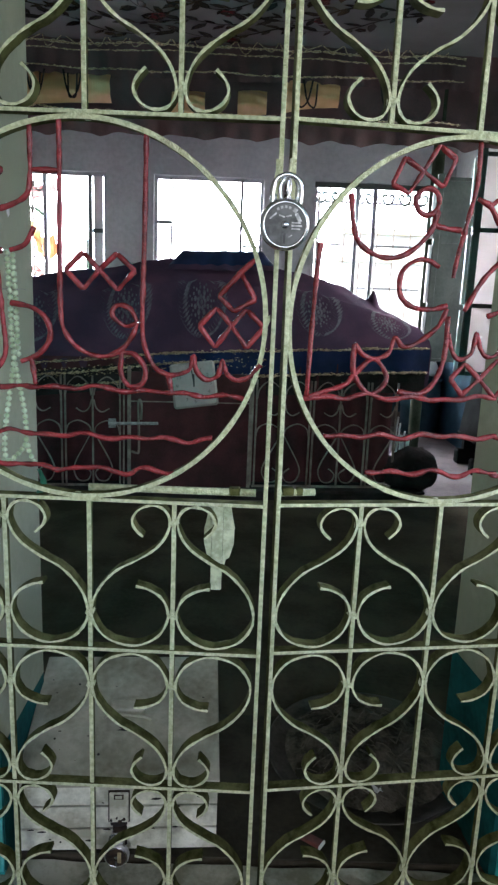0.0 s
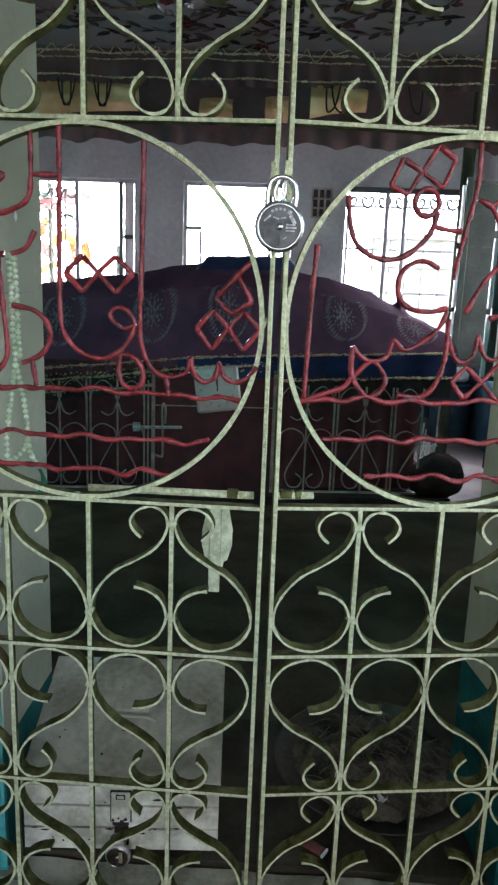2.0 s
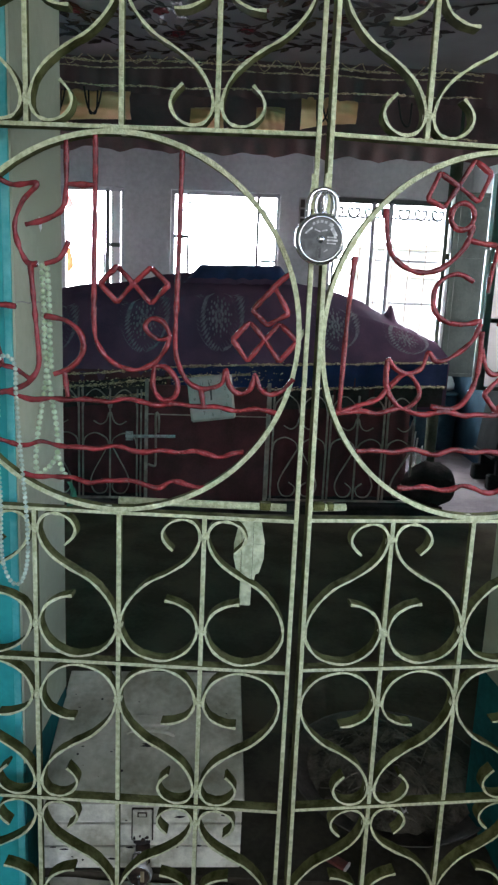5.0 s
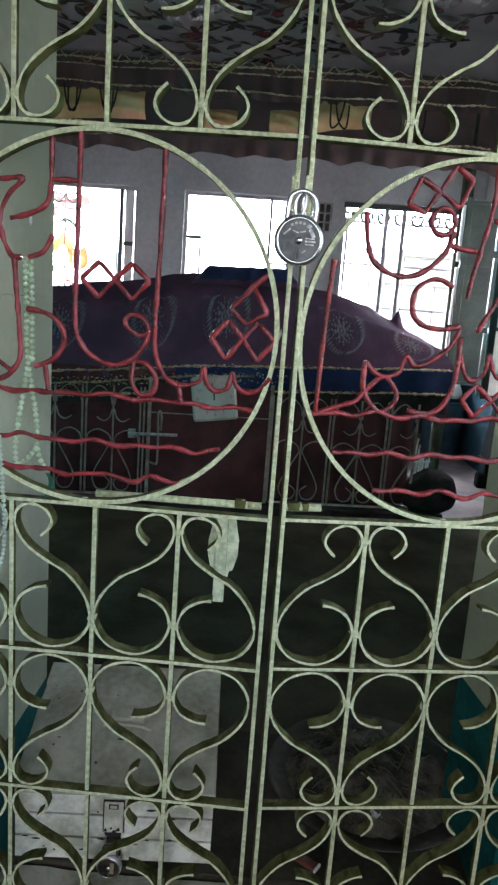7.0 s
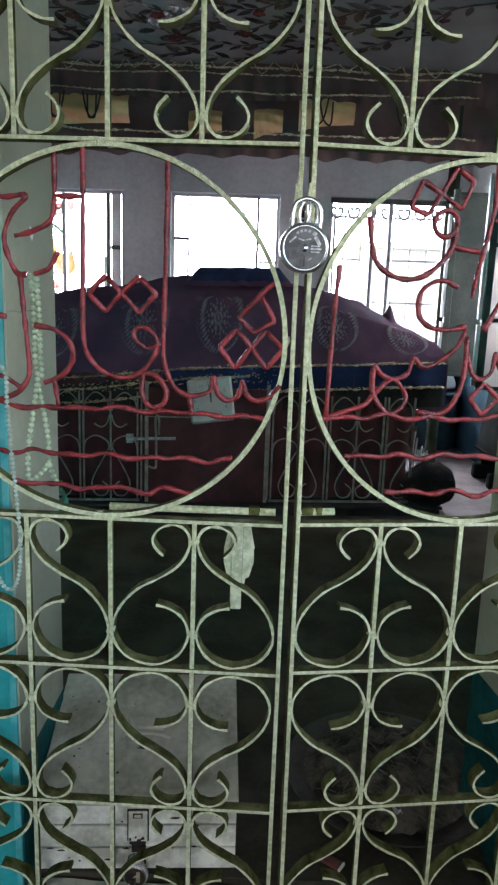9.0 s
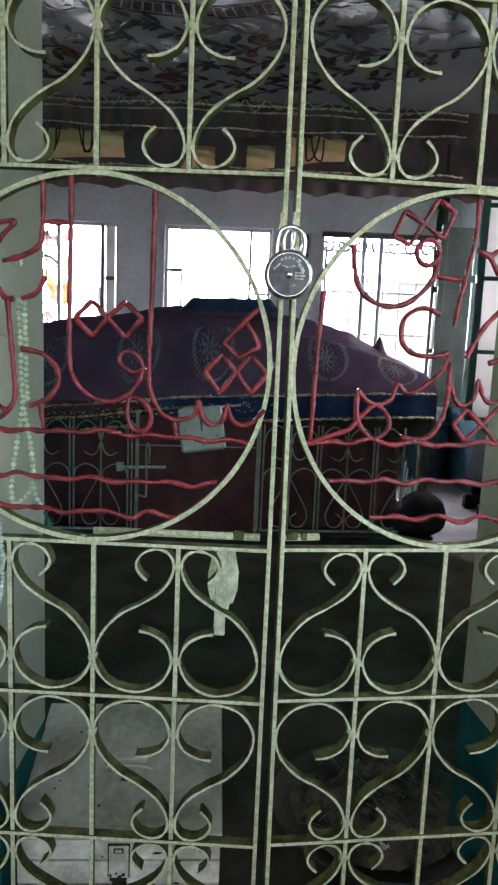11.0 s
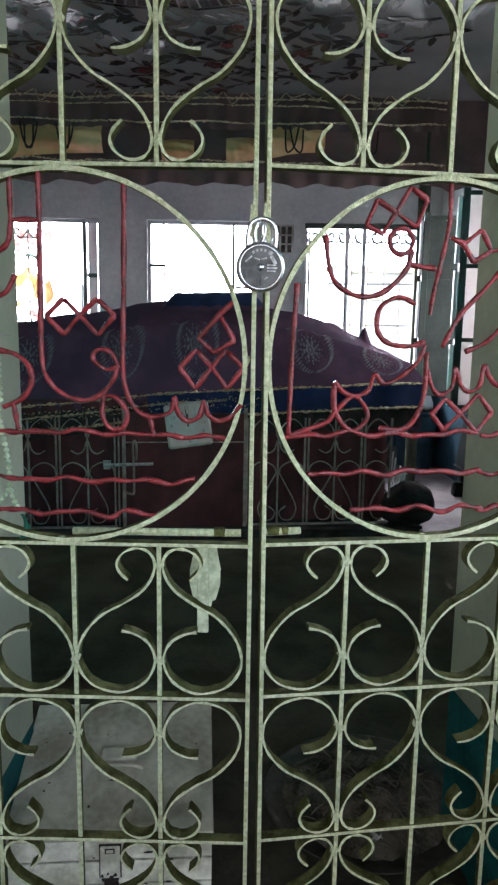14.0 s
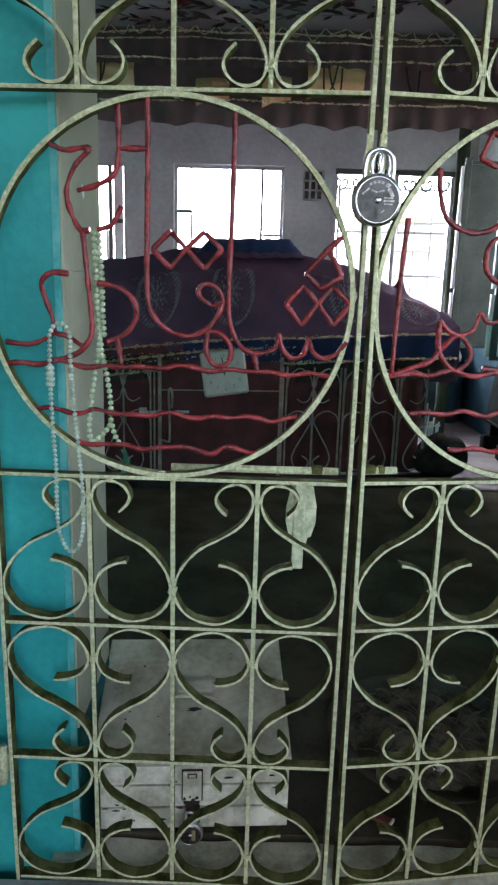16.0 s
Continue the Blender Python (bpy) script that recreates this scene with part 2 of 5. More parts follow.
def block(lo, hi, bevel=0.0, bm=None):
    bm = bm or bmesh.new()
    c = [(a + b) / 2 for a, b in zip(lo, hi)]
    s = [max(b - a, 1e-5) for a, b in zip(lo, hi)]
    got = bmesh.ops.create_cube(bm, size=1, matrix=Matrix.Translation(c) @ Matrix.Diagonal((*s, 1)))
    if bevel:
        edges = list({e for v in got["verts"] for e in v.link_edges})
        bmesh.ops.bevel(bm, geom=edges, offset=bevel, segments=1, affect="EDGES")
    return bm


def spline(pts, per=8, closed=False):
    """A smooth line through the points."""
    p = [Vector(q) for q in pts]
    n = len(p)
    out = []
    for i in range(n if closed else n - 1):
        if closed:
            a, b, c, d = p[i - 1], p[i], p[(i + 1) % n], p[(i + 2) % n]
        else:
            a, b, c, d = p[max(i - 1, 0)], p[i], p[i + 1], p[min(i + 2, n - 1)]
        for k in range(per):
            t = k / per
            out.append(0.5 * ((2 * b) + (c - a) * t + (2 * a - 5 * b + 4 * c - d) * t * t + (3 * b - a - 3 * c + d) * t ** 3))
    if not closed:
        out.append(p[-1].copy())
    return out


def strip(pts, thick, deep, closed=False, bm=None, rough=0.0):
    """A flat bar on edge, bent along pts in the xz plane."""
    bm = bm or bmesh.new()
    n = len(pts)
    rings = []
    for i, p in enumerate(pts):
        a = pts[i - 1] if (i or closed) else p
        b = pts[(i + 1) % n] if (i < n - 1 or closed) else p
        t = (b - a).normalized()
        nrm = Vector((-t.z, 0, t.x)) * (thick / 2 + rough * noise.noise(p * 90) * thick)
        y = Vector((0, deep / 2, 0))
        rings.append([bm.verts.new(q) for q in (p + nrm - y, p - nrm - y, p - nrm + y, p + nrm + y)])
    for i in range(n if closed else n - 1):
        r, s = rings[i], rings[(i + 1) % n]
        for k in range(4):
            bm.faces.new((r[k], r[(k + 1) % 4], s[(k + 1) % 4], s[k]))
    if not closed:
        bm.faces.new(rings[0])
        bm.faces.new(rings[-1][::-1])
    return bm


def tube(pts, radius, sides=8, closed=False, bm=None, wobble=0.0):
    """A round rod along pts."""
    bm = bm or bmesh.new()
    n = len(pts)
    rings = []
    up = Vector((0, 1, 0))
    for i, p in enumerate(pts):
        a = pts[i - 1] if (i or closed) else p
        b = pts[(i + 1) % n] if (i < n - 1 or closed) else p
        t = (b - a).normalized()
        s = t.cross(up)
        s = s.normalized() if s.length > 0.05 else t.cross(Vector((1, 0, 0))).normalized()
        w = s.cross(t)
        r = radius * (1 + wobble * noise.noise(p * 60))
        rings.append([bm.verts.new(p + r * (math.cos(q) * s + math.sin(q) * w)) for q in (2 * math.pi * k / sides for k in range(sides))])
    for i in range(n if closed else n - 1):
        r, s = rings[i], rings[(i + 1) % n]
        for k in range(sides):
            bm.faces.new((r[k], r[(k + 1) % sides], s[(k + 1) % sides], s[k]))
    if not closed:
        bm.faces.new(rings[0])
        bm.faces.new(rings[-1][::-1])
    return bm


def lathe(profile, sides=24, bm=None, at=(0, 0, 0)):
    """A body turned round the z axis; profile: (radius, height) from below."""
    bm = bm or bmesh.new()
    rings = [[bm.verts.new((at[0] + r * math.cos(2 * math.pi * k / sides), at[1] + r * math.sin(2 * math.pi * k / sides), at[2] + z)) for k in range(sides)] for r, z in profile]
    for r, s in zip(rings, rings[1:]):
        for k in range(sides):
            bm.faces.new((r[k], r[(k + 1) % sides], s[(k + 1) % sides], s[k]))
    bm.faces.new(rings[0][::-1])
    bm.faces.new(rings[-1])
    return bm


def lump(at, size, bm=None, rough=0.25, sub=1, seed=0.0):
    """A small uneven lump."""
    bm = bm or bmesh.new()
    got = bmesh.ops.create_icosphere(bm, subdivisions=sub, radius=1)
    for v in got["verts"]:
        k = 1 + rough * noise.noise(v.co * 1.7 + Vector((seed, at[0] * 40, at[2] * 40)))
        v.co = Vector((v.co.x * size[0] * k + at[0], v.co.y * size[1] * k + at[1], v.co.z * size[2] * k + at[2]))
    return bm


def grid(nu, nv, fn, bm=None):
    """A sheet of nu by nv cells; fn(a, b) gives the place for a, b in 0 to 1."""
    bm = bm or bmesh.new()
    vs = [[bm.verts.new(fn(i / nu, j / nv)) for j in range(nv + 1)] for i in range(nu + 1)]
    for i in range(nu):
        for j in range(nv):
            bm.faces.new((vs[i][j], vs[i + 1][j], vs[i + 1][j + 1], vs[i][j + 1]))
    return bm


# ---- the setting ----
def setting(name, bm, material, label, category):
    return thing(name, bm, material, label, category, "", "structure")


LEFT, RIGHT, FRONT, BACK, FLOOR, HIGH = -2.6, 1.75, 0.35, 5.2, 0.25, 3.25
IN_L, IN_R, FACE_Y, HEAD = -0.488, 0.505, 0.066, 2.62

setting("ground", block((-40, -60, -0.2), (40, 60, 0.0)), GROUND, "grey paved yard outside the doorway", "ground")
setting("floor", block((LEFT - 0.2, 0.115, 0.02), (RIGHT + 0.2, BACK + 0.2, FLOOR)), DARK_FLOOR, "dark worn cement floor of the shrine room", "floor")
setting("pavement", block((-2.2, -0.42, 0.0), (2.2, 0.03, 0.212), 0.006), CEMENT, "rough grey cement step under the gate", "step")


def sill(a, b):
    x = IN_L - 0.06 + a * (IN_R - IN_L + 0.12)
    prof = [(0.036, 0.0), (0.034, 0.225), (0.045, 0.240), (0.105, 0.243), (0.113, 0.232), (0.113, 0.0)]
    y, z = prof[round(b * 5)]
    k = noise.noise(Vector((x * 14, y * 30, z * 9)))
    return Vector((x, y + 0.003 * k, z + 0.004 * k * (z > 0)))


setting("trim_sill", grid(60, 5, sill), SILL, "chipped pale cement sill across the doorway", "sill")

wall = empty("wall_front")
tagged(wall, "thick teal-painted outer wall with a doorway", "wall", "", "structure")
part("wall_left", block((-3.2, FACE_Y, 0.0), (IN_L - 0.004, FRONT, HIGH)), TEAL, wall)
part("wall_right", block((0.534, FACE_Y + 0.02, 0.0), (3.2, FRONT, HIGH)), TEAL, wall)
part("lintel", block((IN_L - 0.004, FACE_Y + 0.01, HEAD), (0.533, FRONT, HIGH)), TEAL, wall)


def jamb(corners, z0, z1):
    """An upright prism on a four-cornered plan."""
    f = bmesh.new()
    a = [f.verts.new((x, y, z0)) for x, y in corners]
    b = [f.verts.new((x, y, z1)) for x, y in corners]
    f.faces.new(a[::-1])
    f.faces.new(b)
    for i in range(4):
        f.faces.new((a[i], a[(i + 1) % 4], b[(i + 1) % 4], b[i]))
    return f


JAMB_L = ((IN_L - 0.004, FACE_Y + 0.003), (IN_L, FACE_Y + 0.003), (IN_L + 0.002, FRONT - 0.002), (IN_L - 0.004, FRONT - 0.002))
JAMB_R = ((0.518, FACE_Y + 0.023), (0.533, FACE_Y + 0.023), (0.533, FRONT - 0.002), (0.482, FRONT - 0.002))
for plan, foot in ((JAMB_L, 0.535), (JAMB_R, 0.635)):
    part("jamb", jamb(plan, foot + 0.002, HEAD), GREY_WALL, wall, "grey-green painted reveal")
    part("jamb_foot", jamb(plan, FLOOR, foot), FOOT_TEAL, wall, "dark teal foot of the reveal")
part("plaster_chip", lump((IN_L + 0.0015, 0.212, 1.566), (0.0022, 0.006, 0.009), None, 0.8, 2, 6.0), WHITE_PAINT, wall, "white chipped spot")
part("plaster_chip", lump((IN_L + 0.0015, 0.206, 1.577), (0.0018, 0.004, 0.005), None, 0.8, 1, 2.0), WHITE_PAINT, wall)
part("seam", tube([Vector((IN_L + 0.0008, 0.075 + 0.03 * k, 1.425 + 0.0015 * math.sin(k * 2.1))) for k in range(10)], 0.0011, 5), CEMENT, wall, "thin pale seam across the reveal")
part("pale_edge", block((IN_L - 0.017, FACE_Y - 0.0025, 0.25), (IN_L - 0.004, FACE_Y + 0.002, HEAD), 0.001), EDGE_TEAL, wall, "pale teal corner edge")
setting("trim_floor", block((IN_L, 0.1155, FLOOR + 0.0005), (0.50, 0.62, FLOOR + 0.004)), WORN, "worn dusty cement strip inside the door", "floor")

setting("wall_left", block((LEFT - 0.2, FRONT, 0.0), (LEFT, BACK, HIGH)), ROOM_WALL, "grey plastered side wall of the room", "wall")
setting("ceiling", block((LEFT - 0.2, FRONT, HIGH), (RIGHT + 0.2, BACK + 0.2, HIGH + 0.15)), ROOM_WALL, "plain grey concrete ceiling", "ceiling")
WINDOWS = ((-2.26, -1.31), (-0.89, 0.08), (0.525, 1.585))
LOW, TOP = 1.11, 2.42


def pierced(name, spans, make, label):
    """A wall of boxes between and round openings; make(lo, hi, z0, z1) gives one box."""
    w = empty(name)
    tagged(w, label, "wall", "", "structure")
    a = spans[0]
    for lo, hi in zip([a] + [s[1] for s in spans[2]], [s[0] for s in spans[2]] + [spans[1]]):
        part("wall_panel", make(lo, hi, 0.0, HIGH), ROOM_WALL, w)
    for lo, hi in spans[2]:
        part("wall_panel", make(lo, hi, 0.0, LOW), ROOM_WALL, w)
        part("wall_panel", make(lo, hi, TOP, HIGH), ROOM_WALL, w)
    return w


back = pierced("wall_back", (LEFT - 0.2, RIGHT + 0.2, WINDOWS), lambda a, b, z0, z1: block((a, BACK, z0), (b, BACK + 0.2, z1)), "grey plastered back wall with three barred windows")
side = pierced("wall_right", (FRONT, BACK, ((2.74, 3.46),)), lambda a, b, z0, z1: block((RIGHT, a, z0), (RIGHT + 0.2, b, z1)), "grey plastered side wall with one open window")
part("dado", block((LEFT, BACK - 0.008, FLOOR), (RIGHT, BACK - 0.001, 0.86)), BLUE_PLASTIC, back, "blue painted lower part")
part("dado", block((RIGHT - 0.008, FRONT + 0.005, FLOOR), (RIGHT - 0.001, BACK - 0.012, 1.04)), DADO, side, "dark blue painted lower part")
setting("trim_floor", block((1.105, 2.75, FLOOR), (RIGHT, BACK - 0.01, FLOOR + 0.006)), DAYLIT_FLOOR, "pinkish floor strip beside the tomb, paled to paint in window light", "floor")
# added strip, stands in for floor that should reach higher
setting("baseboard", block((1.0, BACK - 0.016, FLOOR + 0.007), (RIGHT - 0.012, BACK - 0.0085, 0.40), 0.002), DAYLIT_FLOOR, "pale pinkish strip added to carry the floor up the back wall", "baseboard")
setting("backdrop", block((-9, 11.0, -0.5), (9, 11.1, 7)), OUTDOORS, "bright hazy daylight outside the windows", "backdrop")
setting("backdrop", block((7.0, -1.0, -0.5), (7.1, 10.9, 7)), SIDE_LIGHT, "bright hazy daylight beside the house", "backdrop")

# unseen roof and walls added round the camera to shape the light
setting("ceiling_blocker", block((-3.2, -4.6, 2.95), (3.2, FACE_Y - 0.004, 3.1)), BLOCKER_CONCRETE, "unseen roof slab added to block light from above", "ceiling")

setting("wall_blocker_low", block((0.202, -1.95, 0.0), (2.2, -1.8, 1.08), 0.01), BLOCKER_CONCRETE, "unseen wall added to dim the lower right of the gate", "wall")
setting("wall_blocker_low", block((-0.97, -1.95, 0.0), (0.2, -1.8, 0.2), 0.01), BLOCKER_CONCRETE, "unseen low wall added behind the camera to block light", "wall")
setting("wall_blocker_low", block((1.0, -1.79, 0.0), (1.14, FACE_Y - 0.1, 1.15), 0.01), BLOCKER_CONCRETE, "unseen low wall added to block light from the right", "wall")
setting("wall_blocker_full", block((-1.15, -4.6, 0.0), (-0.98, FACE_Y - 0.003, 2.94)), BLOCKER_CONCRETE, "unseen side wall added to block light from the left", "wall")

setting("wall_blocker_full", block((-0.979, -3.35, 0.0), (-0.45, -3.2, 2.94)), BLOCKER_CONCRETE, "unseen wall added to block light from the front left", "wall")

# ---- windows of the back wall ----
def window(index, x0, x1, rod_size=0.0085, line=0.02, pitch=0.115, reach=1.0, levels=(0.40, 0.78)):
    w = empty("window_%d" % index, (x0, BACK + 0.05, LOW))
    tagged(w, "steel window with a scrolled grille, glaring daylight behind", "window", "", "structure")
    wide, tall = x1 - x0, TOP - LOW
    span = wide * reach
    f = bmesh.new()
    for lo, hi in (((0.002, 0, 0.002), (0.03, 0.05, tall)), ((wide - 0.03, 0, 0.002), (wide - 0.002, 0.05, tall)), ((0.03, 0, tall - 0.03), (wide - 0.03, 0.05, tall - 0.002)), ((0.03, 0, 0.002), (wide - 0.03, 0.05, 0.03))):
        block(lo, hi, 0.0, f)
    part("window_frame", f, FRAME, w)
    count = round(span / pitch)
    rod = None
    for k in range(1, count):
        at = Matrix.Translation((span * k / count, 0.10, 0.03))
        if rod is None:
            rod = part("grille_rod", tube([Vector((0, 0, 0)), Vector((0, 0, tall - 0.06))], rod_size, 6), RAIL, w)
            rod.matrix_basis = at
        else:
            share(rod, "grille_rod", w, at)
    for z in (*levels, tall - 0.16):
        part("grille_bar", block((0.03, 0.095, z), (span - 0.03, 0.105, z + line)), FRAME, w)
    curl = None
    for k in range(count):
        at = Matrix.Translation((span * (k + 0.5) / count, 0.10, tall - 0.1))
        if curl is None:
            pts = spline([(-0.012, 0, 0.0), (-0.02, 0, 0.026), (-0.046, 0, 0.02), (-0.046, 0, -0.02), (0.0, 0, -0.06), (0.046, 0, -0.02), (0.046, 0, 0.02), (0.02, 0, 0.026), (0.012, 0, 0.0)], 5)
            curl = part("grille_curl", strip(pts, line * 1.1, 0.01), DARK_WOOD, w)
            curl.matrix_basis = at
        else:
            share(curl, "grille_curl", w, at)
    return w, wide, tall


w1, wide, tall = window(1, *WINDOWS[0], 0.009, 0.014, 0.13, 0.41, (0.57, 0.90))
part("mullion", block((0.385, -0.02, 0.03), (0.42, 0.04, tall - 0.03), 0.003), FRAME, w1)
part("mullion", block((0.79, -0.045, 0.03), (0.822, 0.03, tall - 0.03), 0.003), DARK_WOOD, w1)
part("edge_strip", block((0.765, -0.045, 0.32), (0.784, -0.01, 0.74), 0.002), WHITE_PAINT, w1, "white edge of the open leaf")
part("pane", block((0.83, 0.006, 0.03), (wide - 0.035, 0.012, tall - 0.03)), PAINTED_GLASS, w1, "pinkish painted pane")
part("window_rail", block((0.823, -0.012, 0.80), (wide - 0.032, -0.002, 0.835)), DARK_WOOD, w1)
hoop = None
for z in (0.42, 0.66, 0.99, 1.06):
    for x in (0.075, 0.205, 0.335):
        at = Matrix.Translation((x + 0.03 * math.sin(z * 40), 0.1, z))
        if hoop is None:
            hoop = part("grille_hoop", strip([Vector((0.036 * math.cos(q), 0, 0.036 * math.sin(q))) for q in (2 * math.pi * k / 16 for k in range(16))], 0.009, 0.01, True), DARK_WOOD, w1)
            hoop.matrix_basis = at
        else:
            share(hoop, "grille_hoop", w1, at)
for x in (0.14, 0.27):
    for side in (-1, 1):
        part("grille_brace", tube([Vector((x, 0.1, 0.92)), Vector((x + 0.06 * side, 0.1, 1.08))], 0.005, 6), DARK_WOOD, w1)
w2, wide, tall = window(2, *WINDOWS[1], 0.004, 0.008, 0.19)
part("mullion", block((wide - 0.205, -0.02, 0.03), (wide - 0.18, 0.03, tall - 0.03), 0.003), DARK_WOOD, w2)
part("window_rail", block((0.03, -0.015, 0.90), (0.165, -0.002, 0.93)), DARK_WOOD, w2)
part("mullion", block((0.145, -0.02, 0.03), (0.165, 0.01, 0.895)), FRAME, w2)
part("window_rail", block((wide - 0.178, -0.015, 0.72), (wide - 0.03, -0.002, 0.74)), DARK_WOOD, w2)
part("hook", tube(spline([(0.15, -0.03, tall - 0.03), (0.155, -0.03, tall - 0.08), (0.17, -0.03, tall - 0.11), (0.185, -0.03, tall - 0.08)], 5), 0.008, 6), DARK_WOOD, w2)
w3, wide, tall = window(3, *WINDOWS[2], 0.0065, 0.02, 0.15)
for x in (0.37, 0.525):
    part("mullion", block((x, -0.03, 0.03), (x + 0.036, 0.03, tall - 0.03), 0.004), FRAME, w3, "thick grey mullion")
part("head_board", block((0.004, -0.03, tall - 0.05), (wide - 0.004, -0.002, tall - 0.004), 0.003), DARK_WOOD, w3)
part("edge_strip", block((0.036, -0.02, 0.2), (0.06, 0.0, tall - 0.12)), WHITE_PAINT, w3, "white edge of a leaf")

# far house seen through the glare
house = empty("house", (0.9, 9.4, 0.0))
tagged(house, "pale yellow house across the lane, washed out by glare", "house")
YELLOW = shader("yellow_wall", (0.27, 0.26, 0.19), (0.34, 0.325, 0.25), 2, 0.8, 30, 0.1)
part("wall", block((0.4, 0, 0), (3.4, 0.3, 2.45)), ROOM_WALL, house)
part("ledge", block((0.3, -0.12, 1.95), (3.5, -0.002, 2.01)), YELLOW, house)
part("ledge", block((0.3, -0.12, 2.35), (3.5, -0.002, 2.42)), YELLOW, house)
flag = empty("bunting", (-3.62, 8.6, 1.4))
tagged(flag, "faded orange, pink and green festoon cloths outside the window", "bunting")
CLOTHS = (
    shader("orange_cloth", (0.30, 0.085, 0.02), (0.40, 0.16, 0.06), 6, 0.8, 60, 0.2),
    shader("pink_cloth", (0.34, 0.10, 0.09), (0.42, 0.18, 0.16), 6, 0.8, 60, 0.2),
    shader("yellow_cloth", (0.42, 0.20, 0.05), (0.48, 0.28, 0.11), 6, 0.8, 60, 0.2),
    shader("green_cloth", (0.025, 0.05, 0.03), (0.06, 0.10, 0.06), 6, 0.8, 60, 0.2),
)
for k, (u, v, wd, ht, c) in enumerate(((0.0, 1.30, 0.42, 0.10, 3), (0.45, 1.22, 0.5, 0.16, 1), (0.02, 1.08, 0.5, 0.16, 1), (0.5, 0.98, 0.36, 0.05, 3), (0.06, 0.74, 0.26, 0.24, 0), (0.4, 0.66, 0.3, 0.18, 2), (0.1, 0.5, 0.3, 0.2, 1), (0.62, 0.42, 0.3, 0.3, 0), (0.12, 0.30, 0.36, 0.09, 2), (0.5, 0.16, 0.24, 0.10, 1))):
    part("cloth", grid(10, 4, lambda a, b: Vector((u + wd * a + 0.02 * math.sin(b * 5 + k), 0.04 * k * 0.3 + 0.04 * math.sin(a * 9 + k), v + ht * b + 0.05 * math.sin(a * 6 + k * 2)))), CLOTHS[c], flag)
part("pole", tube([Vector((0.35, 0.08, -1.4)), Vector((0.35, 0.08, 1.5))], 0.02, 8), POST, flag)

# pierced vent block between two windows
vent = empty("vent_block", (0.245, BACK - 0.035, 2.14))
tagged(vent, "grey cement vent block with six square holes", "vent")
f = bmesh.new()
for x in (0.0, 0.056, 0.112, 0.168):
    block((x - 0.006 if x else 0, 0, 0), (x + 0.012, 0.034, 0.25), 0.0, f)
part("frame", f, CEMENT, vent)
f = bmesh.new()
for z in (0.0, 0.078, 0.156, 0.238):
    block((0.001, 0.003, z), (0.179, 0.034, z + 0.012), 0.0, f)
part("slat", f, CEMENT, vent)
part("backing", block((0.001, 0.028, 0.001), (0.179, 0.033, 0.249)), TIN, vent)


# ---- open casements of the side window ----
def casement(name, y, glass, label):
    c = empty(name, (1.165, y, 1.03))
    tagged(c, label, "window shutter", "open casement leaves")
    wide, tall = 0.575, 1.2
    for lo, hi in (((0, 0, 0), (0.04, 0.03, tall)), ((wide - 0.04, 0, 0), (wide, 0.03, tall))):
        part("stile", block(lo, hi, 0.003), DARK_WOOD, c)
    for z in (0.0, 0.375, 0.775, tall - 0.04):
        part("rail", block((0.04, 0.002, z), (wide - 0.04, 0.028, z + 0.022)), DARK_WOOD, c)
    for z0, z1 in ((0.022, 0.375), (0.397, 0.775), (0.797, tall - 0.04)):
        part("pane", block((0.04, 0.012, z0), (wide - 0.04, 0.018, z1)), glass, c)
    for z0, z1 in ((0.02, 0.36), (0.39, 0.76), (0.8, 1.15)):
        part("edge_strip", block((-0.022, 0.008, z0), (-0.002, 0.028, z1)), WHITE_PAINT, c, "white painted meeting edge")
    return c


casement("casement", 2.7, GLASS, "open casement with milky panes in a dark frame")
casement("casement", 3.5, DARK_WOOD, "open casement with dark green wooden panels")

# ---- canopy over the tomb ----
MID = (-0.42, 1.36)
canopy = empty("canopy", (MID[0], MID[1], 3.0))
tagged(canopy, "glossy printed ceiling sheet with a gold and maroon valance", "canopy")


def sheet_place(a, b):
    """The slack sheet: wide waves, one crumpled sag near the middle of its far half."""
    x, y = -2.1 + 4.25 * a, -0.98 + 3.45 * b
    near = math.exp(-((x + 0.26) ** 2 + 0.7 * (y - 1.78) ** 2) / 0.045)
    z = 0.03 * noise.noise(Vector((a * 5, b * 4, 0.3))) + 0.007 * noise.noise(Vector((a * 17, b * 16, 2)))
    return Vector((x, y, z - 0.045 * near + 0.016 * near * noise.noise(Vector((x * 19, y * 12, 5)))))


part("sheet", grid(170, 130, sheet_place), SHEET, canopy, "shiny plastic sheet with dark flower print", True)
LEAF_INK = shader("leaf_print", (0.022, 0.024, 0.020), (0.040, 0.044, 0.036), 20, 0.16, 90, 0.0, gloss=0.35)
ROSE_INK = shader("rose_print", (0.085, 0.014, 0.016), (0.16, 0.03, 0.03), 20, 0.16, 90, 0.0, gloss=0.35)


def on_sheet(x, y, drop=0.004):
    return sheet_place((x + 2.1) / 4.25, (y + 0.98) / 3.45) - Vector((0, 0, drop))


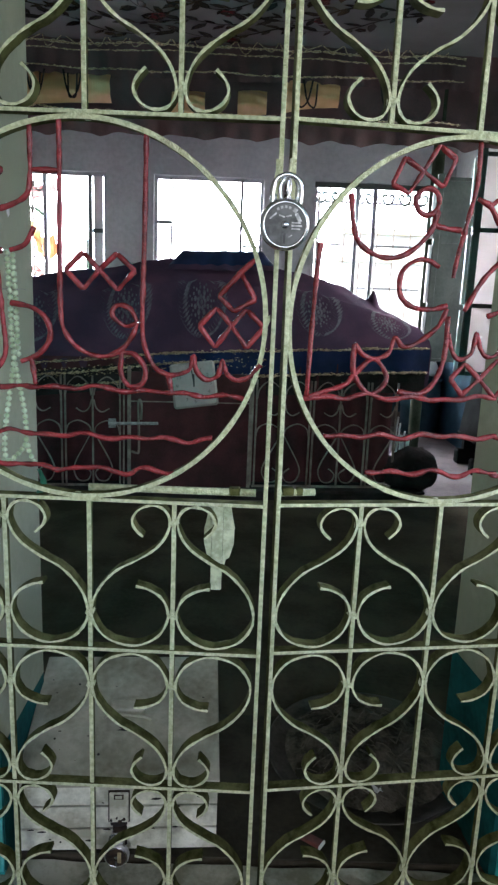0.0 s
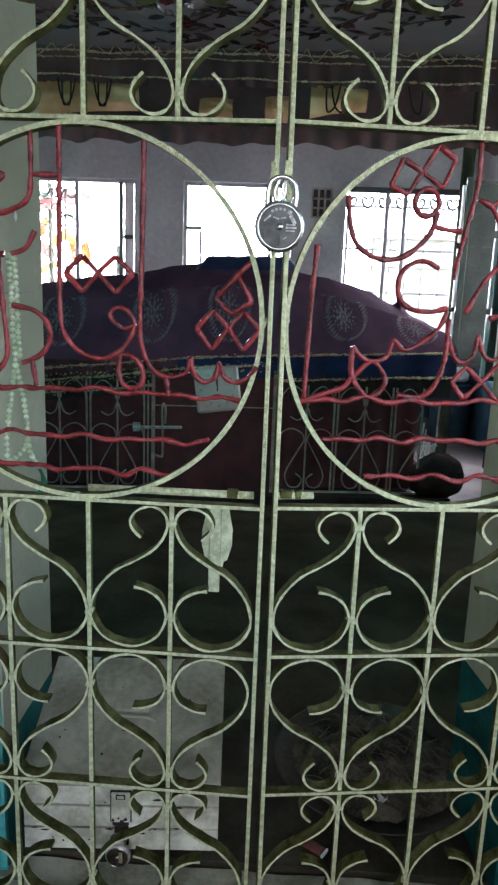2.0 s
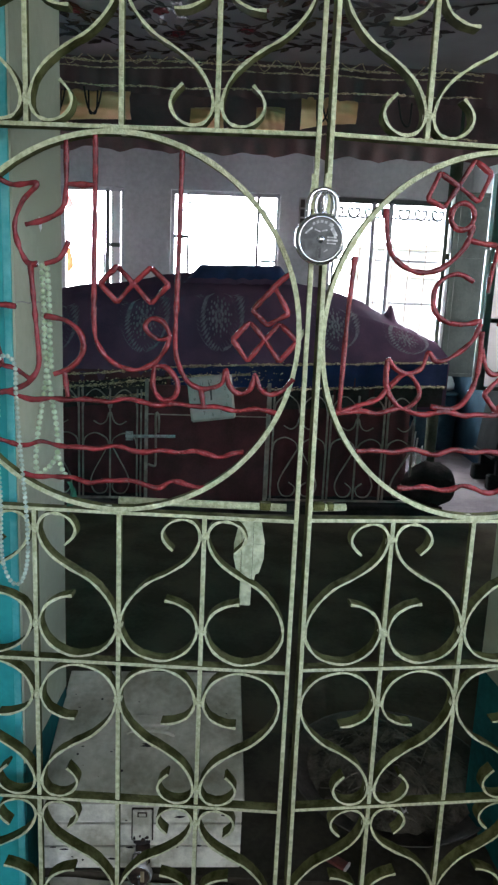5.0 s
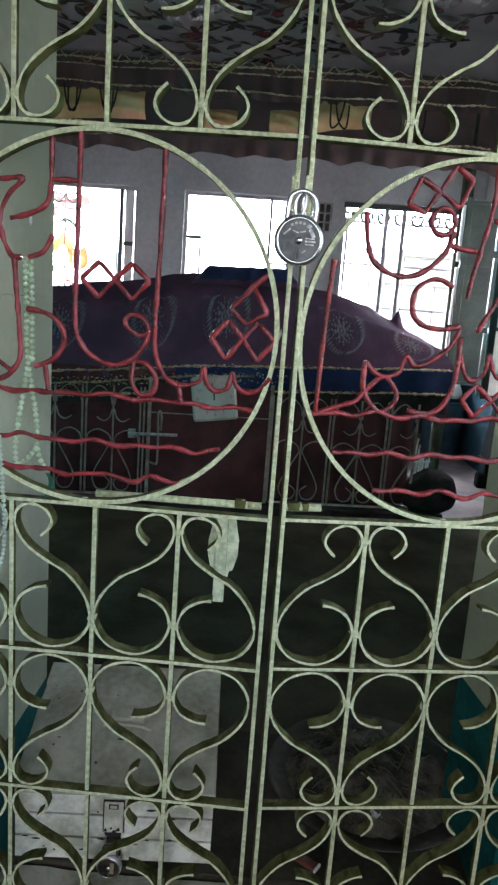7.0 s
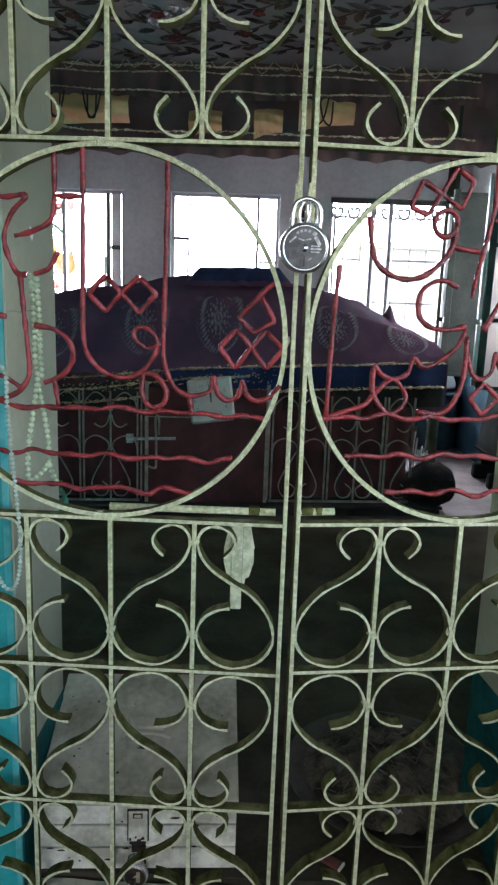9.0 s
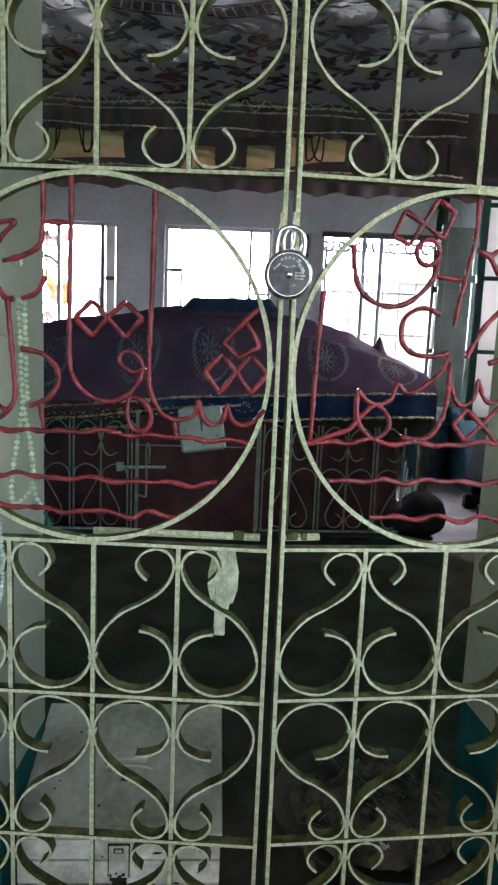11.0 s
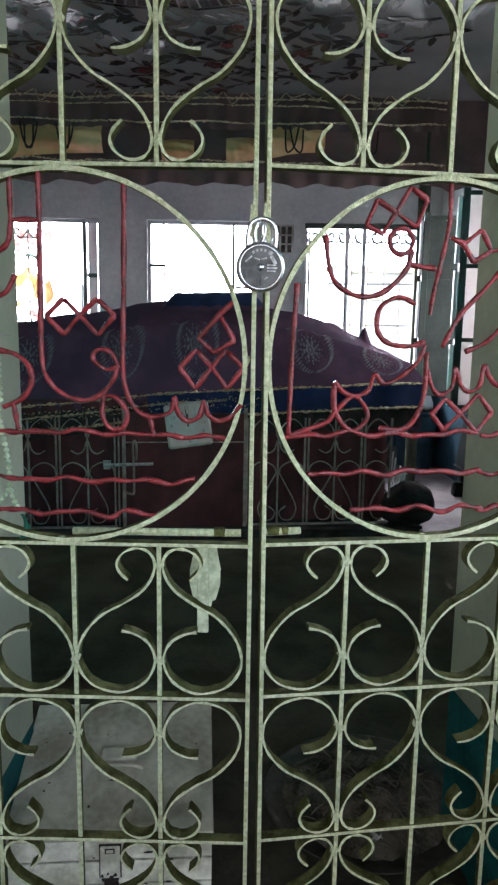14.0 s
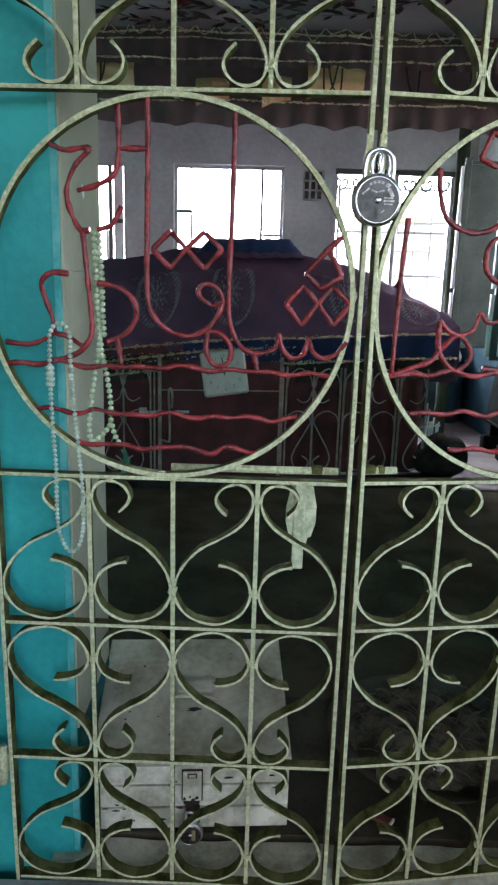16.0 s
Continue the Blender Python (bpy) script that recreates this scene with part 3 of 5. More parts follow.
def spray(r0, ang, span, sway):
    """A printed stem along an arc of the ring, leaves to both sides and roses on it."""
    stem, rose = bmesh.new(), bmesh.new()
    rows = []
    for k in range(25):
        t = k / 24
        r, q = r0 + sway * math.sin(t * 7 + ang * 3), ang + span * t
        w = 0.011 * (1.15 - t)
        rows.append([stem.verts.new(on_sheet((r + d) * math.cos(q), (r + d) * math.sin(q))) for d in (-w, w)])
        if k % 2 == 0:
            side = 1 if k % 4 else -1
            size, lean = random.uniform(0.08, 0.17), q + math.pi / 2 - side * random.uniform(0.5, 1.1)
            px, py = r * math.cos(q), r * math.sin(q)
            ux, uy = math.cos(lean), math.sin(lean)
            stem.faces.new([stem.verts.new(on_sheet(px + size * (a * ux - b * uy), py + size * (a * uy + b * ux), 0.0045)) for a, b in ((0.05, 0), (0.35, 0.17), (0.7, 0.15), (1.0, 0), (0.7, -0.13), (0.35, -0.17))])
        if k == 13 and random.random() < 0.6:
            px, py, size = (r + 0.05) * math.cos(q), (r + 0.05) * math.sin(q), random.uniform(0.03, 0.055)
            for p in range(5):
                z = 2 * math.pi * p / 5 + k
                cx, cy = px + size * 0.6 * math.cos(z), py + size * 0.6 * math.sin(z)
                rose.faces.new([rose.verts.new(on_sheet(cx + size * 0.55 * math.cos(e * 1.047), cy + size * 0.55 * math.sin(e * 1.047), 0.005 + 0.0004 * p)) for e in range(6)])
    for u, v in zip(rows, rows[1:]):
        stem.faces.new((u[0], u[1], v[1], v[0]))
    part("printed_spray", stem, LEAF_INK, canopy)["kind"] = "stuff"
    part("printed_rose", rose, ROSE_INK, canopy)["kind"] = "stuff"


for ring_r, count, first in ((1.30, 7, 0.5), (1.52, 7, 0.62), (1.76, 8, 0.45), (2.0, 7, 0.7), (2.2, 6, 0.9)):
    for k in range(count):
        ang = first + k * (2.1 / count)
        span = random.uniform(0.30, 0.42)
        if max(abs((ring_r + 0.2) * math.cos(q)) for q in (ang, ang + span)) < 1.75 and max((ring_r + 0.2) * math.sin(q) for q in (ang, ang + span, ang + span / 2)) < 2.46:
            spray(ring_r, ang, span, random.uniform(0.03, 0.07))


def frill(z0, z1, y, waves, deep, scallop=0.0, x0=-2.05, x1=2.14, sag=0.0, n=220):
    def f(a, b):
        x = x0 + (x1 - x0) * a
        drop = scallop * abs(math.sin(a * waves * 0.25)) * (1 - b) + sag * math.sin(a * math.pi * 3) + 0.012 * noise.noise(Vector((x * 6, z0, 0)))
        return Vector((x, y + deep * math.sin(a * waves + 2 * noise.noise(Vector((x * 3, 0, 1)))) * (1.2 - b), z0 + (z1 - z0) * b + drop))
    return grid(n, 5, f)


BACKY = 2.36
part("valance", frill(-0.22, 0.045, BACKY, 190, 0.012), MAROON, canopy, "pleated maroon frill", True)
part("valance", frill(-0.58, -0.40, BACKY + 0.05, 150, 0.014, 0.03), MAROON, canopy, "pleated maroon lower frill", True)
part("backing", block((-2.05, BACKY + 0.10, -0.5), (2.14, BACKY + 0.11, 0.08)), MAROON, canopy)
for a, b, lo, hi in ((-1.25, -0.56, -0.40, -0.19), (-0.16, 0.06, -0.43, -0.29), (0.275, 0.466, -0.43, -0.27), (0.57, 0.94, -0.37, -0.18)):
    part("swag", grid(28, 16, lambda s, t: Vector((a + (b - a) * s, BACKY + 0.04 - 0.055 * math.sin(t * 3.1) - 0.008 * math.sin(t * 15 + 5 * s) - 0.003 * math.sin(s * 23 + 4 * t), lo + (hi - lo) * t + 0.05 * (s - 0.5) * (1 - t) + 0.012 * math.sin(s * 3)))), SATIN, canopy, "gold satin swag", True)
for z, r in ((0.02, 0.007), (-0.035, 0.006), (-0.075, 0.004), (-0.185, 0.005), (-0.435, 0.005)):
    line = [Vector((-2.05 + 3.79 * k / 260, BACKY - 0.03 + 0.006 * noise.noise(Vector((k * 0.7, z, 0))), z + 0.02 * noise.noise(Vector((k * 0.05, z * 9, 3))) + 0.006 * noise.noise(Vector((k * 1.3, z, 5))))) for k in range(261)]
    part("tinsel", tube(line, r, 5, False, None, 1.5), GOLD, canopy, "gold tinsel edging")
for k in range(26):
    x = -1.95 + 0.138 * k
    part("fringe", tube(spline([(x, BACKY - 0.04, 0.0), (x + random.uniform(0.03, 0.09), BACKY - 0.045, random.uniform(-0.075, -0.02)), (x + 0.13, BACKY - 0.04, 0.0)], 5), 0.003, 5, False, None, 0.9), GOLD, canopy)
for x, s in ((-1.10, 1), (-0.98, -1), (-0.86, 1), (-0.74, -1), (0.70, 1), (0.76, -1), (1.2, 1)):
    part("cord", tube(spline([(x, BACKY - 0.02, -0.2), (x + 0.03 * s, BACKY - 0.03, -0.33), (x + 0.08 * s, BACKY - 0.03, -0.36), (x + 0.09 * s, BACKY - 0.02, -0.22)], 6), 0.006, 6), BLACK, canopy)

post = thing("canopy_post", lathe([(0.055, 0), (0.055, 0.02), (0.042, 0.03), (0.042, 2.72), (0.042, 2.74)], 20, None, (1.245, 3.86, FLOOR + 0.007)), POST, "slim grey-green painted canopy post", "post", "", "", True)

# ---- the tomb, its cloths and its railing ----
TOMB = (0.0, 2.78, FLOOR)


def sag(x):
    """The hems hang lower towards the head of the tomb."""
    return 0.05 * min(0.0, x + 0.3)


TURN = 6.0
plinth = empty("plinth", TOMB, TURN)
tagged(plinth, "low black stone plinth under the tomb", "plinth")
part("base", block((-2.1, -0.07, 0.0), (1.06, 1.25, 0.042)), BLACK, plinth)
part("top_slab", block((-2.1, -0.085, 0.042), (1.075, 1.25, 0.06), 0.006), BLACK, plinth)
RIDGE_X = (-2.1, -1.375, -1.06, -0.64, -0.3, 0.09, 0.395, 0.687, 0.911, 1.10)
RIDGE_Z = (1.38, 1.484, 1.53, 1.60, 1.635, 1.61, 1.577, 1.477, 1.381, 1.282)


def ridge(x):
    return float(np.interp(x, RIDGE_X, RIDGE_Z)) - FLOOR


def drape(a, b):
    """Cloth over the tomb: a along it, b from the front hem over the ridge to the back hem."""
    x = -2.08 + 3.16 * a
    h = ridge(x)
    top = 0.86 + 0.05 * x
    y = (0.06, 0.05, 0.09, 0.30, 0.56, 0.82, 1.02, 1.06)
    z = (0.62, top - 0.02, top + 0.03, top + (h - top) * 0.72, h, top + (h - top) * 0.72, top, 0.62)
    k = min(b * 7, 6.999)
    i = int(k)
    t = k - i
    t = t * t * (3 - 2 * t) if i in (3, 4) else t
    yy, zz = y[i] + (y[i + 1] - y[i]) * t, z[i] + (z[i + 1] - z[i]) * t
    n = noise.noise(Vector((x * 4, yy * 5, zz * 4)))
    zz += 0.09 * math.exp(-((x - 0.85) / 0.028) ** 2 - ((yy - 0.56) / 0.05) ** 2)
    return Vector((x, yy + 0.014 * n, zz + 0.018 * n + 0.006 * noise.noise(Vector((x * 13, yy * 12, 0)))))


tomb = empty("tomb", TOMB, TURN)
tagged(tomb, "tomb draped in dark blue and maroon cloths with gold edging", "tomb")
part("body", block((-2.0, 0.12, 0.06), (0.86, 1.0, 0.82)), MAROON, tomb)
part("pall", grid(320, 56, drape), DUSK_CLOTH, tomb, "dark plum velvet pall", True)
capping = bmesh.new()
edge = [capping.verts.new(drape(1.0, k / 42) + Vector((0.002, 0, 0))) for k in range(43)]
capping.faces.new(edge)
part("pall_end", capping, DUSK_CLOTH, tomb)
part("side_cloth", grid(200, 4, lambda a, b: Vector((-2.05 + 2.92 * a, 0.045 + 0.012 * math.sin(a * 170) * (1 - 0.5 * b), 0.08 + 0.72 * b))), CURTAIN, tomb, "pleated dark red side cloth", True)
part("hem_band", grid(120, 3, lambda a, b: Vector((-0.55 + 1.62 * a, 0.034 + 0.006 * math.sin(a * 40), 0.725 + 0.045 * (-0.55 + 1.62 * a) + 0.13 * b))), BLUE_CLOTH, tomb, "royal blue hem band", True)
part("hem_band", grid(120, 3, lambda a, b: Vector((-2.05 + 1.5 * a, 0.034 + 0.006 * math.sin(a * 40), 0.68 + 0.05 * (-2.05 + 1.5 * a) + sag(-2.05 + 1.5 * a) + 0.14 * b))), BLACK, tomb, "black hem band", True)
for z0, slope, x0 in ((0.862, 0.045, -2.05), (0.72, 0.045, -2.05), (0.81, 0.06, -2.05)):
    x1 = 1.06 if z0 != 0.81 else -0.1
    for copy in range(2):
        line = []
        n = 340
        for k in range(n + 1):
            x = x0 + (x1 - x0) * k / n
            line.append(Vector((x, 0.022 + 0.005 * noise.noise(Vector((k * 0.9, z0 + copy, 0))), z0 + slope * x + sag(x) + 0.012 * noise.noise(Vector((x * 5, z0, 1))) + 0.009 * noise.noise(Vector((k * 1.1, copy * 7.0, z0))))))
        part("gold_edging", tube(line, 0.0045, 4, False, None, 1.6), GOLD, tomb, "uneven gold tinsel edging")
fleck = bmesh.new()
for k in range(1250):
    x = random.uniform(-2.0, 0.1) if k < 980 else random.uniform(0.1, 1.04)
    z0 = random.choice((0.862, 0.815, 0.775, 0.72, 0.715)) if x < 0.1 else random.choice((0.862, 0.725))
    p = Vector((x, 0.018 + random.uniform(-0.004, 0.004), z0 + 0.045 * x + sag(x) + random.gauss(0, 0.007 if x < 0.1 else 0.004)))
    a2, s = random.uniform(0, 6.28), random.uniform(0.0016, 0.005)
    fleck.faces.new([fleck.verts.new(p + s * Vector((1.6 * math.cos(a2 + q), 0.4 * math.sin(q), math.sin(a2 + q)))) for q in (0, 2.0, 4.2)])
part("hem_band", grid(120, 3, lambda a, b: Vector((-0.55 + 1.6 * a, 0.037 + 0.005 * math.sin(a * 36), 0.60 + 0.045 * (-0.55 + 1.6 * a) + 0.122 * b))), BLACK, tomb, "black lower hem band", True)
part("gold_fleck", fleck, GOLD, tomb, "loose glitter of the edging")["kind"] = "stuff"
# printed wreaths on the pall
for cx in (-1.25, -0.72, -0.28, 0.42, 0.86):
    wreath = bmesh.new()
    for side in (-1, 1):
        for k in range(17):
            t = k / 16
            ang = radians(-80 + 130 * t)
            px, pb = cx + side * 0.115 * math.cos(ang), 0.375 + 0.072 * math.sin(ang)
            for out in (-1, 1):
                tip = 0.05
                d = Vector((side * (0.5 + 0.5 * t) * out, 0.35 + 0.4 * t))
                p0 = drape((px + 2.08) / 3.16, pb)
                p1 = drape((px + d.x * tip * 0.5 - d.y * 0.009 + 2.08) / 3.16, pb + d.y * tip * 0.3 + 0.003)
                p2 = drape((px + d.x * tip + 2.08) / 3.16, pb + d.y * tip * 0.7)
                p3 = drape((px + d.x * tip * 0.5 + d.y * 0.009 + 2.08) / 3.16, pb + d.y * tip * 0.3 - 0.003)
                off = Vector((0, -0.007, 0.004))
                wreath.faces.new([wreath.verts.new(p + off) for p in (p0, p1, p2, p3)])
    for turn_n, r0, size in ((1, 0.0, 0.009), (8, 0.022, 0.0085), (8, 0.040, 0.0095), (16, 0.058, 0.006), (12, 0.073, 0.0045)):
        for k in range(turn_n):
            a1 = 2 * math.pi * k / turn_n + 9 * r0
            px, pb = cx + r0 * math.cos(a1), 0.38 + 0.6 * r0 * math.sin(a1)
            wreath.faces.new([wreath.verts.new(drape((px + size * math.cos(e * 1.047) + 2.08) / 3.16, pb + 0.75 * size * math.sin(e * 1.047)) + Vector((0, -0.007, 0.004))) for e in range(6)])
    part("printed_wreath", wreath, PRINT, tomb, "faded silver leaf wreath")["kind"] = "stuff"

bundle = empty("folded_cloth", (-0.2, 3.34, FLOOR + 1.36))
tagged(bundle, "dark blue folded cloth bundle with a ruffled edge on the tomb", "cloth")


def bundle_top(a, b):
    x = -0.32 + 0.64 * a
    edge = min(1.0, 9 * min(a, 1 - a)) * min(1.0, 6 * min(b, 1 - b))
    return Vector((x, -0.16 + 0.34 * b, -0.02 + 0.085 * edge + 0.012 * noise.noise(Vector((x * 22, b * 5, 0))) + 0.015 * a))


part("fold", grid(60, 16, bundle_top), BLUE_CLOTH, bundle, "", True)
part("under_fold", grid(40, 10, lambda a, b: bundle_top(a, b) * 1.08 + Vector((0, 0, -0.03))), DUSK_CLOTH, bundle, "", True)

# railing with a sheet-metal door
fence = empty("railing", (TOMB[0], TOMB[1], FLOOR + 0.06), TURN)
tagged(fence, "dark painted scroll railing round the tomb", "railing")
RTOP = 0.70
CURLS = (
    ((0.006, 0.32), (0.045, 0.24), (0.088, 0.15), (0.10, 0.09), (0.075, 0.035), (0.03, 0.035), (0.012, 0.08), (0.045, 0.115)),
    ((0.085, 0.455), (0.05, 0.435), (0.02, 0.455), (0.006, 0.505)),
    ((0.007, 0.31), (0.02, 0.355), (0.075, 0.385), (0.125, 0.36), (0.138, 0.31)),
    ((0.007, 0.53), (0.02, 0.59), (0.075, 0.635), (0.125, 0.59), (0.138, 0.53)),
)
for x0, x1, n, tail in ((-2.031, -0.727, 8, False), (0.033, 0.883, 5, True)):
    for z in (0.0,):
        part("bar", block((x0, -0.006, z), (x1, 0.006, z + 0.012)), RAIL, fence)
    for k in range(n + 1):
        x = x0 + (x1 - x0) * k / n
        for d in ((0.0,) if k % 2 else (-0.011, 0.011)):
            part("upright", block((x + d - 0.0045, -0.008, 0.012), (x + d + 0.0045, 0.008, RTOP - 0.06)), RAIL, fence)
    step = (x1 - x0) / n
    curls = {}
    wide = step / 0.15
    for k in range(0, n, 2):
        at = Matrix.Translation((x0 + step * (k + 1), 0, 0)) @ Matrix.Diagonal((wide, 1, 1, 1))
        for s in ((-1,) if tail and k + 1 == n else (-1, 1)):
            for i, pts in enumerate(CURLS):
                if (s, i) in curls:
                    share(curls[(s, i)], "scroll", fence, at)
                    continue
                c = part("scroll", strip(spline([(s * u, 0, v) for u, v in pts], 4), 0.006, 0.012), RAIL, fence)
                c.matrix_basis = at
                curls[(s, i)] = c
door = part("door", block((-0.695, -0.012, 0.0), (0.02, 0.004, RTOP - 0.03), 0.003), CURTAIN, fence, "dark red sheet-metal door")
for x in (-0.695, -0.001):
    part("door_stile", block((x, -0.02, 0.0), (x + 0.02, -0.013, RTOP)), RAIL, door)
part("door_rail", block((-0.675, -0.02, RTOP - 0.2), (-0.001, -0.013, RTOP - 0.194)), RAIL, door)
hook = [(-0.672, -0.03, 0.215), (-0.64, -0.03, 0.205), (-0.629, -0.03, 0.225), (-0.630, -0.03, 0.36), (-0.634, -0.03, 0.48), (-0.625, -0.03, 0.515), (-0.614, -0.03, 0.48), (-0.617, -0.03, 0.40)]
part("latch_hook", tube(spline(hook, 5), 0.0065, 6), RAIL, door, "bent rod latch", True)
bolt = part("bolt", tube([Vector((-0.80, -0.03, 0.375)), Vector((-0.52, -0.03, 0.38))], 0.009, 8), STEEL, fence, "steel slide bolt")
part("bolt_plate", block((-0.80, -0.026, 0.35), (-0.76, -0.012, 0.40)), STEEL, fence)

# square clock on the railing
clock = empty("wall_clock", (-0.313, 2.71, 0.925))
clock.matrix_world = pose(-0.316, 2.705, 0.918, -8, -8, 3)
tagged(clock, "square white plastic clock hung on the railing", "clock")
part("case", block((-0.127, -0.005, -0.127), (0.127, 0.025, 0.127), 0.012), CASE, clock)
part("face", block((-0.114, -0.008, -0.114), (0.114, -0.0055, 0.114)), FACE, clock)
for k in range(12):
    ang = radians(90 - 30 * (k + 1))
    t = bpy.data.curves.new("numeral", "FONT")
    t.body = str(k + 1)
    t.size = 0.028
    t.align_x, t.align_y = "CENTER", "CENTER"
    t.extrude = 0.0006
    dg = new("numeral", t)
    dg.matrix_basis = pose(0.094 * math.cos(ang), -0.0092, 0.094 * math.sin(ang), 90, 0, 0)
    bpy.context.view_layer.update()
    me = bpy.data.meshes.new_from_object(dg.evaluated_get(bpy.context.evaluated_depsgraph_get()))
    me.materials.clear()
    me.materials.append(PALE_INK)
    ob = new("numeral", me)
    ob.parent = clock
    ob.matrix_basis = dg.matrix_basis
    bpy.data.objects.remove(dg)
for ang, ln, wd in ((86, 0.060, 0.009), (93, 0.088, 0.006)):
    p = part("clock_hand", block((-wd / 2, -0.012, -0.012), (wd / 2, -0.0105, ln)), INK, clock)
    p.matrix_basis = pose(0, -0.001 * (ln > 0.07), 0, 0, 90 - ang, 0)

def slumped(a, b):
    """Bag with a high blunt corner, sloping down to one side."""
    ang, h = a * 2 * math.pi, b * math.pi
    d = Vector((math.cos(ang) * math.sin(h), math.sin(ang) * math.sin(h), -math.cos(h)))
    d = Vector([math.copysign(abs(c) ** 0.72, c) for c in d])
    x, z = 0.165 * d.x, 0.115 * d.z
    lift = 0.72 + 0.34 * max(0.0, min(1.0, (x + 0.15) / 0.12)) - 0.12 * max(0.0, (x - 0.07) / 0.08)
    k = noise.noise(d * 2.6 + Vector((3, 1, 5))) * 0.012 + noise.noise(d * 7.0) * 0.007 + noise.noise(d * 17.0) * 0.003
    return Vector((x + k, 0.12 * d.y + k, (z + 0.115) * lift + k * (b > 0.1)))


bag = thing("black_bag", grid(48, 30, slumped), BAG_CLOTH, "slumped black cloth bag on the floor by the railing", "bag", "", "", True)
bag.matrix_world = pose(1.0, 2.91, FLOOR + 0.061)
stand = empty("wire_stand", (0.885, 2.98, FLOOR + 0.061))
tagged(stand, "bent white wire stand on the floor beside the railing", "stand")
for x, lean, top in ((0.012, 0.022, 0.42), (0.03, 0.02, 0.38), (0.055, 0.03, 0.33), (0.10, 0.02, 0.30)):
    part("wire", tube(spline([(x, 0.3 * x, 0), (x + lean * 0.35, 0.3 * x, top * 0.5), (x + lean, 0.3 * x, top)], 5), 0.0055, 6), WHITE_PAINT, stand)
for z in (0.20, 0.27):
    part("cross_wire", tube([Vector((0.01, 0.0, z)), Vector((0.13, 0.03, z + 0.008))], 0.004, 6), WHITE_PAINT, stand)
part("card", block((0.055, 0.015, 0.21), (0.085, 0.018, 0.305)), WHITE_PAINT, stand)
part("card", block((0.098, 0.018, 0.21), (0.118, 0.021, 0.29)), WHITE_PAINT, stand)
sack = thing("grey_sack", lump((0, 0, 0), (0.14, 0.12, 0.10), None, 0.5, 3, 9.0), WHITE_PAINT, "crumpled pale sack on a blue drum", "sack", "", "", True)
sack.matrix_world = pose(1.56, 4.95, 0.85)
drum = empty("plastic_drum", (1.56, 4.95, FLOOR + 0.007))
tagged(drum, "blue plastic drum standing by the wall", "drum")
part("body", lathe([(0.15, 0), (0.165, 0.03), (0.172, 0.24), (0.18, 0.26), (0.172, 0.28), (0.165, 0.48)], 28), BLUE_PLASTIC, drum, "", True)
part("rim", lathe([(0.174, 0.48), (0.178, 0.5), (0.16, 0.507)], 28), BLUE_PLASTIC, drum, "", True)


cupboard = empty("cupboard", (1.62, 3.62, FLOOR + 0.007))
tagged(cupboard, "dark wooden cupboard on short feet by the side wall", "cupboard")
f = bmesh.new()
prof = [(-0.035, 0.235), (0.112, 0.235), (0.112, 1.05), (0.06, 1.05)]
a = [f.verts.new((u, -0.16, v)) for u, v in prof]
b = [f.verts.new((u, 0.24, v)) for u, v in prof]
f.faces.new(a)
f.faces.new(b[::-1])
for i in range(4):
    f.faces.new((a[i], b[i], b[(i + 1) % 4], a[(i + 1) % 4]))
part("body", f, LACQUER, cupboard, "dark slanting front")
part("ledge", block((-0.05, -0.17, 0.215), (0.112, 0.25, 0.2345), 0.004), LACQUER, cupboard)
for y in (-0.16, 0.18):
    part("leg", block((-0.01, y, 0.11), (0.10, y + 0.05, 0.2145), 0.004), LACQUER, cupboard)
    part("foot", block((-0.06, y - 0.012, 0.0), (0.11, y + 0.062, 0.1095), 0.012), LACQUER, cupboard)


# ---- things just inside the gate ----
chest = empty("donation_chest", (-0.265, 0.118, FLOOR + 0.004), 3.6)
tagged(chest, "white-painted wooden donation chest with a sloping lid, padlocked", "chest")
CW, CD, CF, CB = 0.210, 0.315, 0.165, 0.257
for k in range(3):
    z0, z1 = 0.004 + k * CF / 3, (k + 1) * CF / 3 - 0.0005
    part("plank", block((-CW + 0.003, 0.006, z0), (CW - 0.003, 0.022, z1), 0.0012), WHITE_WOOD, chest)
for s in (-1, 1):
    f = bmesh.new()
    prof = [(0.024, 0.0), (CD - 0.014, 0.0), (CD - 0.014, CB - 0.004), (0.024, CF - 0.002)]
    a = [f.verts.new((s * (CW - 0.006), y, z)) for y, z in prof]
    b = [f.verts.new((s * (CW - 0.024), y, z)) for y, z in prof]
    f.faces.new(a)
    f.faces.new(b[::-1])
    for i in range(4):
        f.faces.new((a[i], b[i], b[(i + 1) % 4], a[(i + 1) % 4]))
    part("side_panel", f, WHITE_WOOD, chest)
part("back_panel", block((-CW + 0.006, CD - 0.013, 0.0), (CW - 0.006, CD, CB)), WHITE_WOOD, chest)
slope = math.degrees(math.atan2(CB - CF, CD))
lid = part("lid", block((-CW, -0.006, 0.0), (CW, math.hypot(CD, CB - CF) + 0.012, 0.018), 0.003), LID_WOOD, chest, "greyed board lid")
lid.matrix_basis = pose(0, 0, CF + 0.002, slope, 0, 0)
part("chip", lump((0.0, 0.125, 0.0175), (0.016, 0.006, 0.0016), None, 0.8, 2, 4.0), BLACK, lid, "dark chipped hollow")
part("handle", tube(spline([(-0.05, 0.155, 0.018), (-0.035, 0.148, 0.034), (0.03, 0.146, 0.034), (0.055, 0.15, 0.018)], 6), 0.0035, 8), LID_WOOD, lid, "bent lid handle", True)
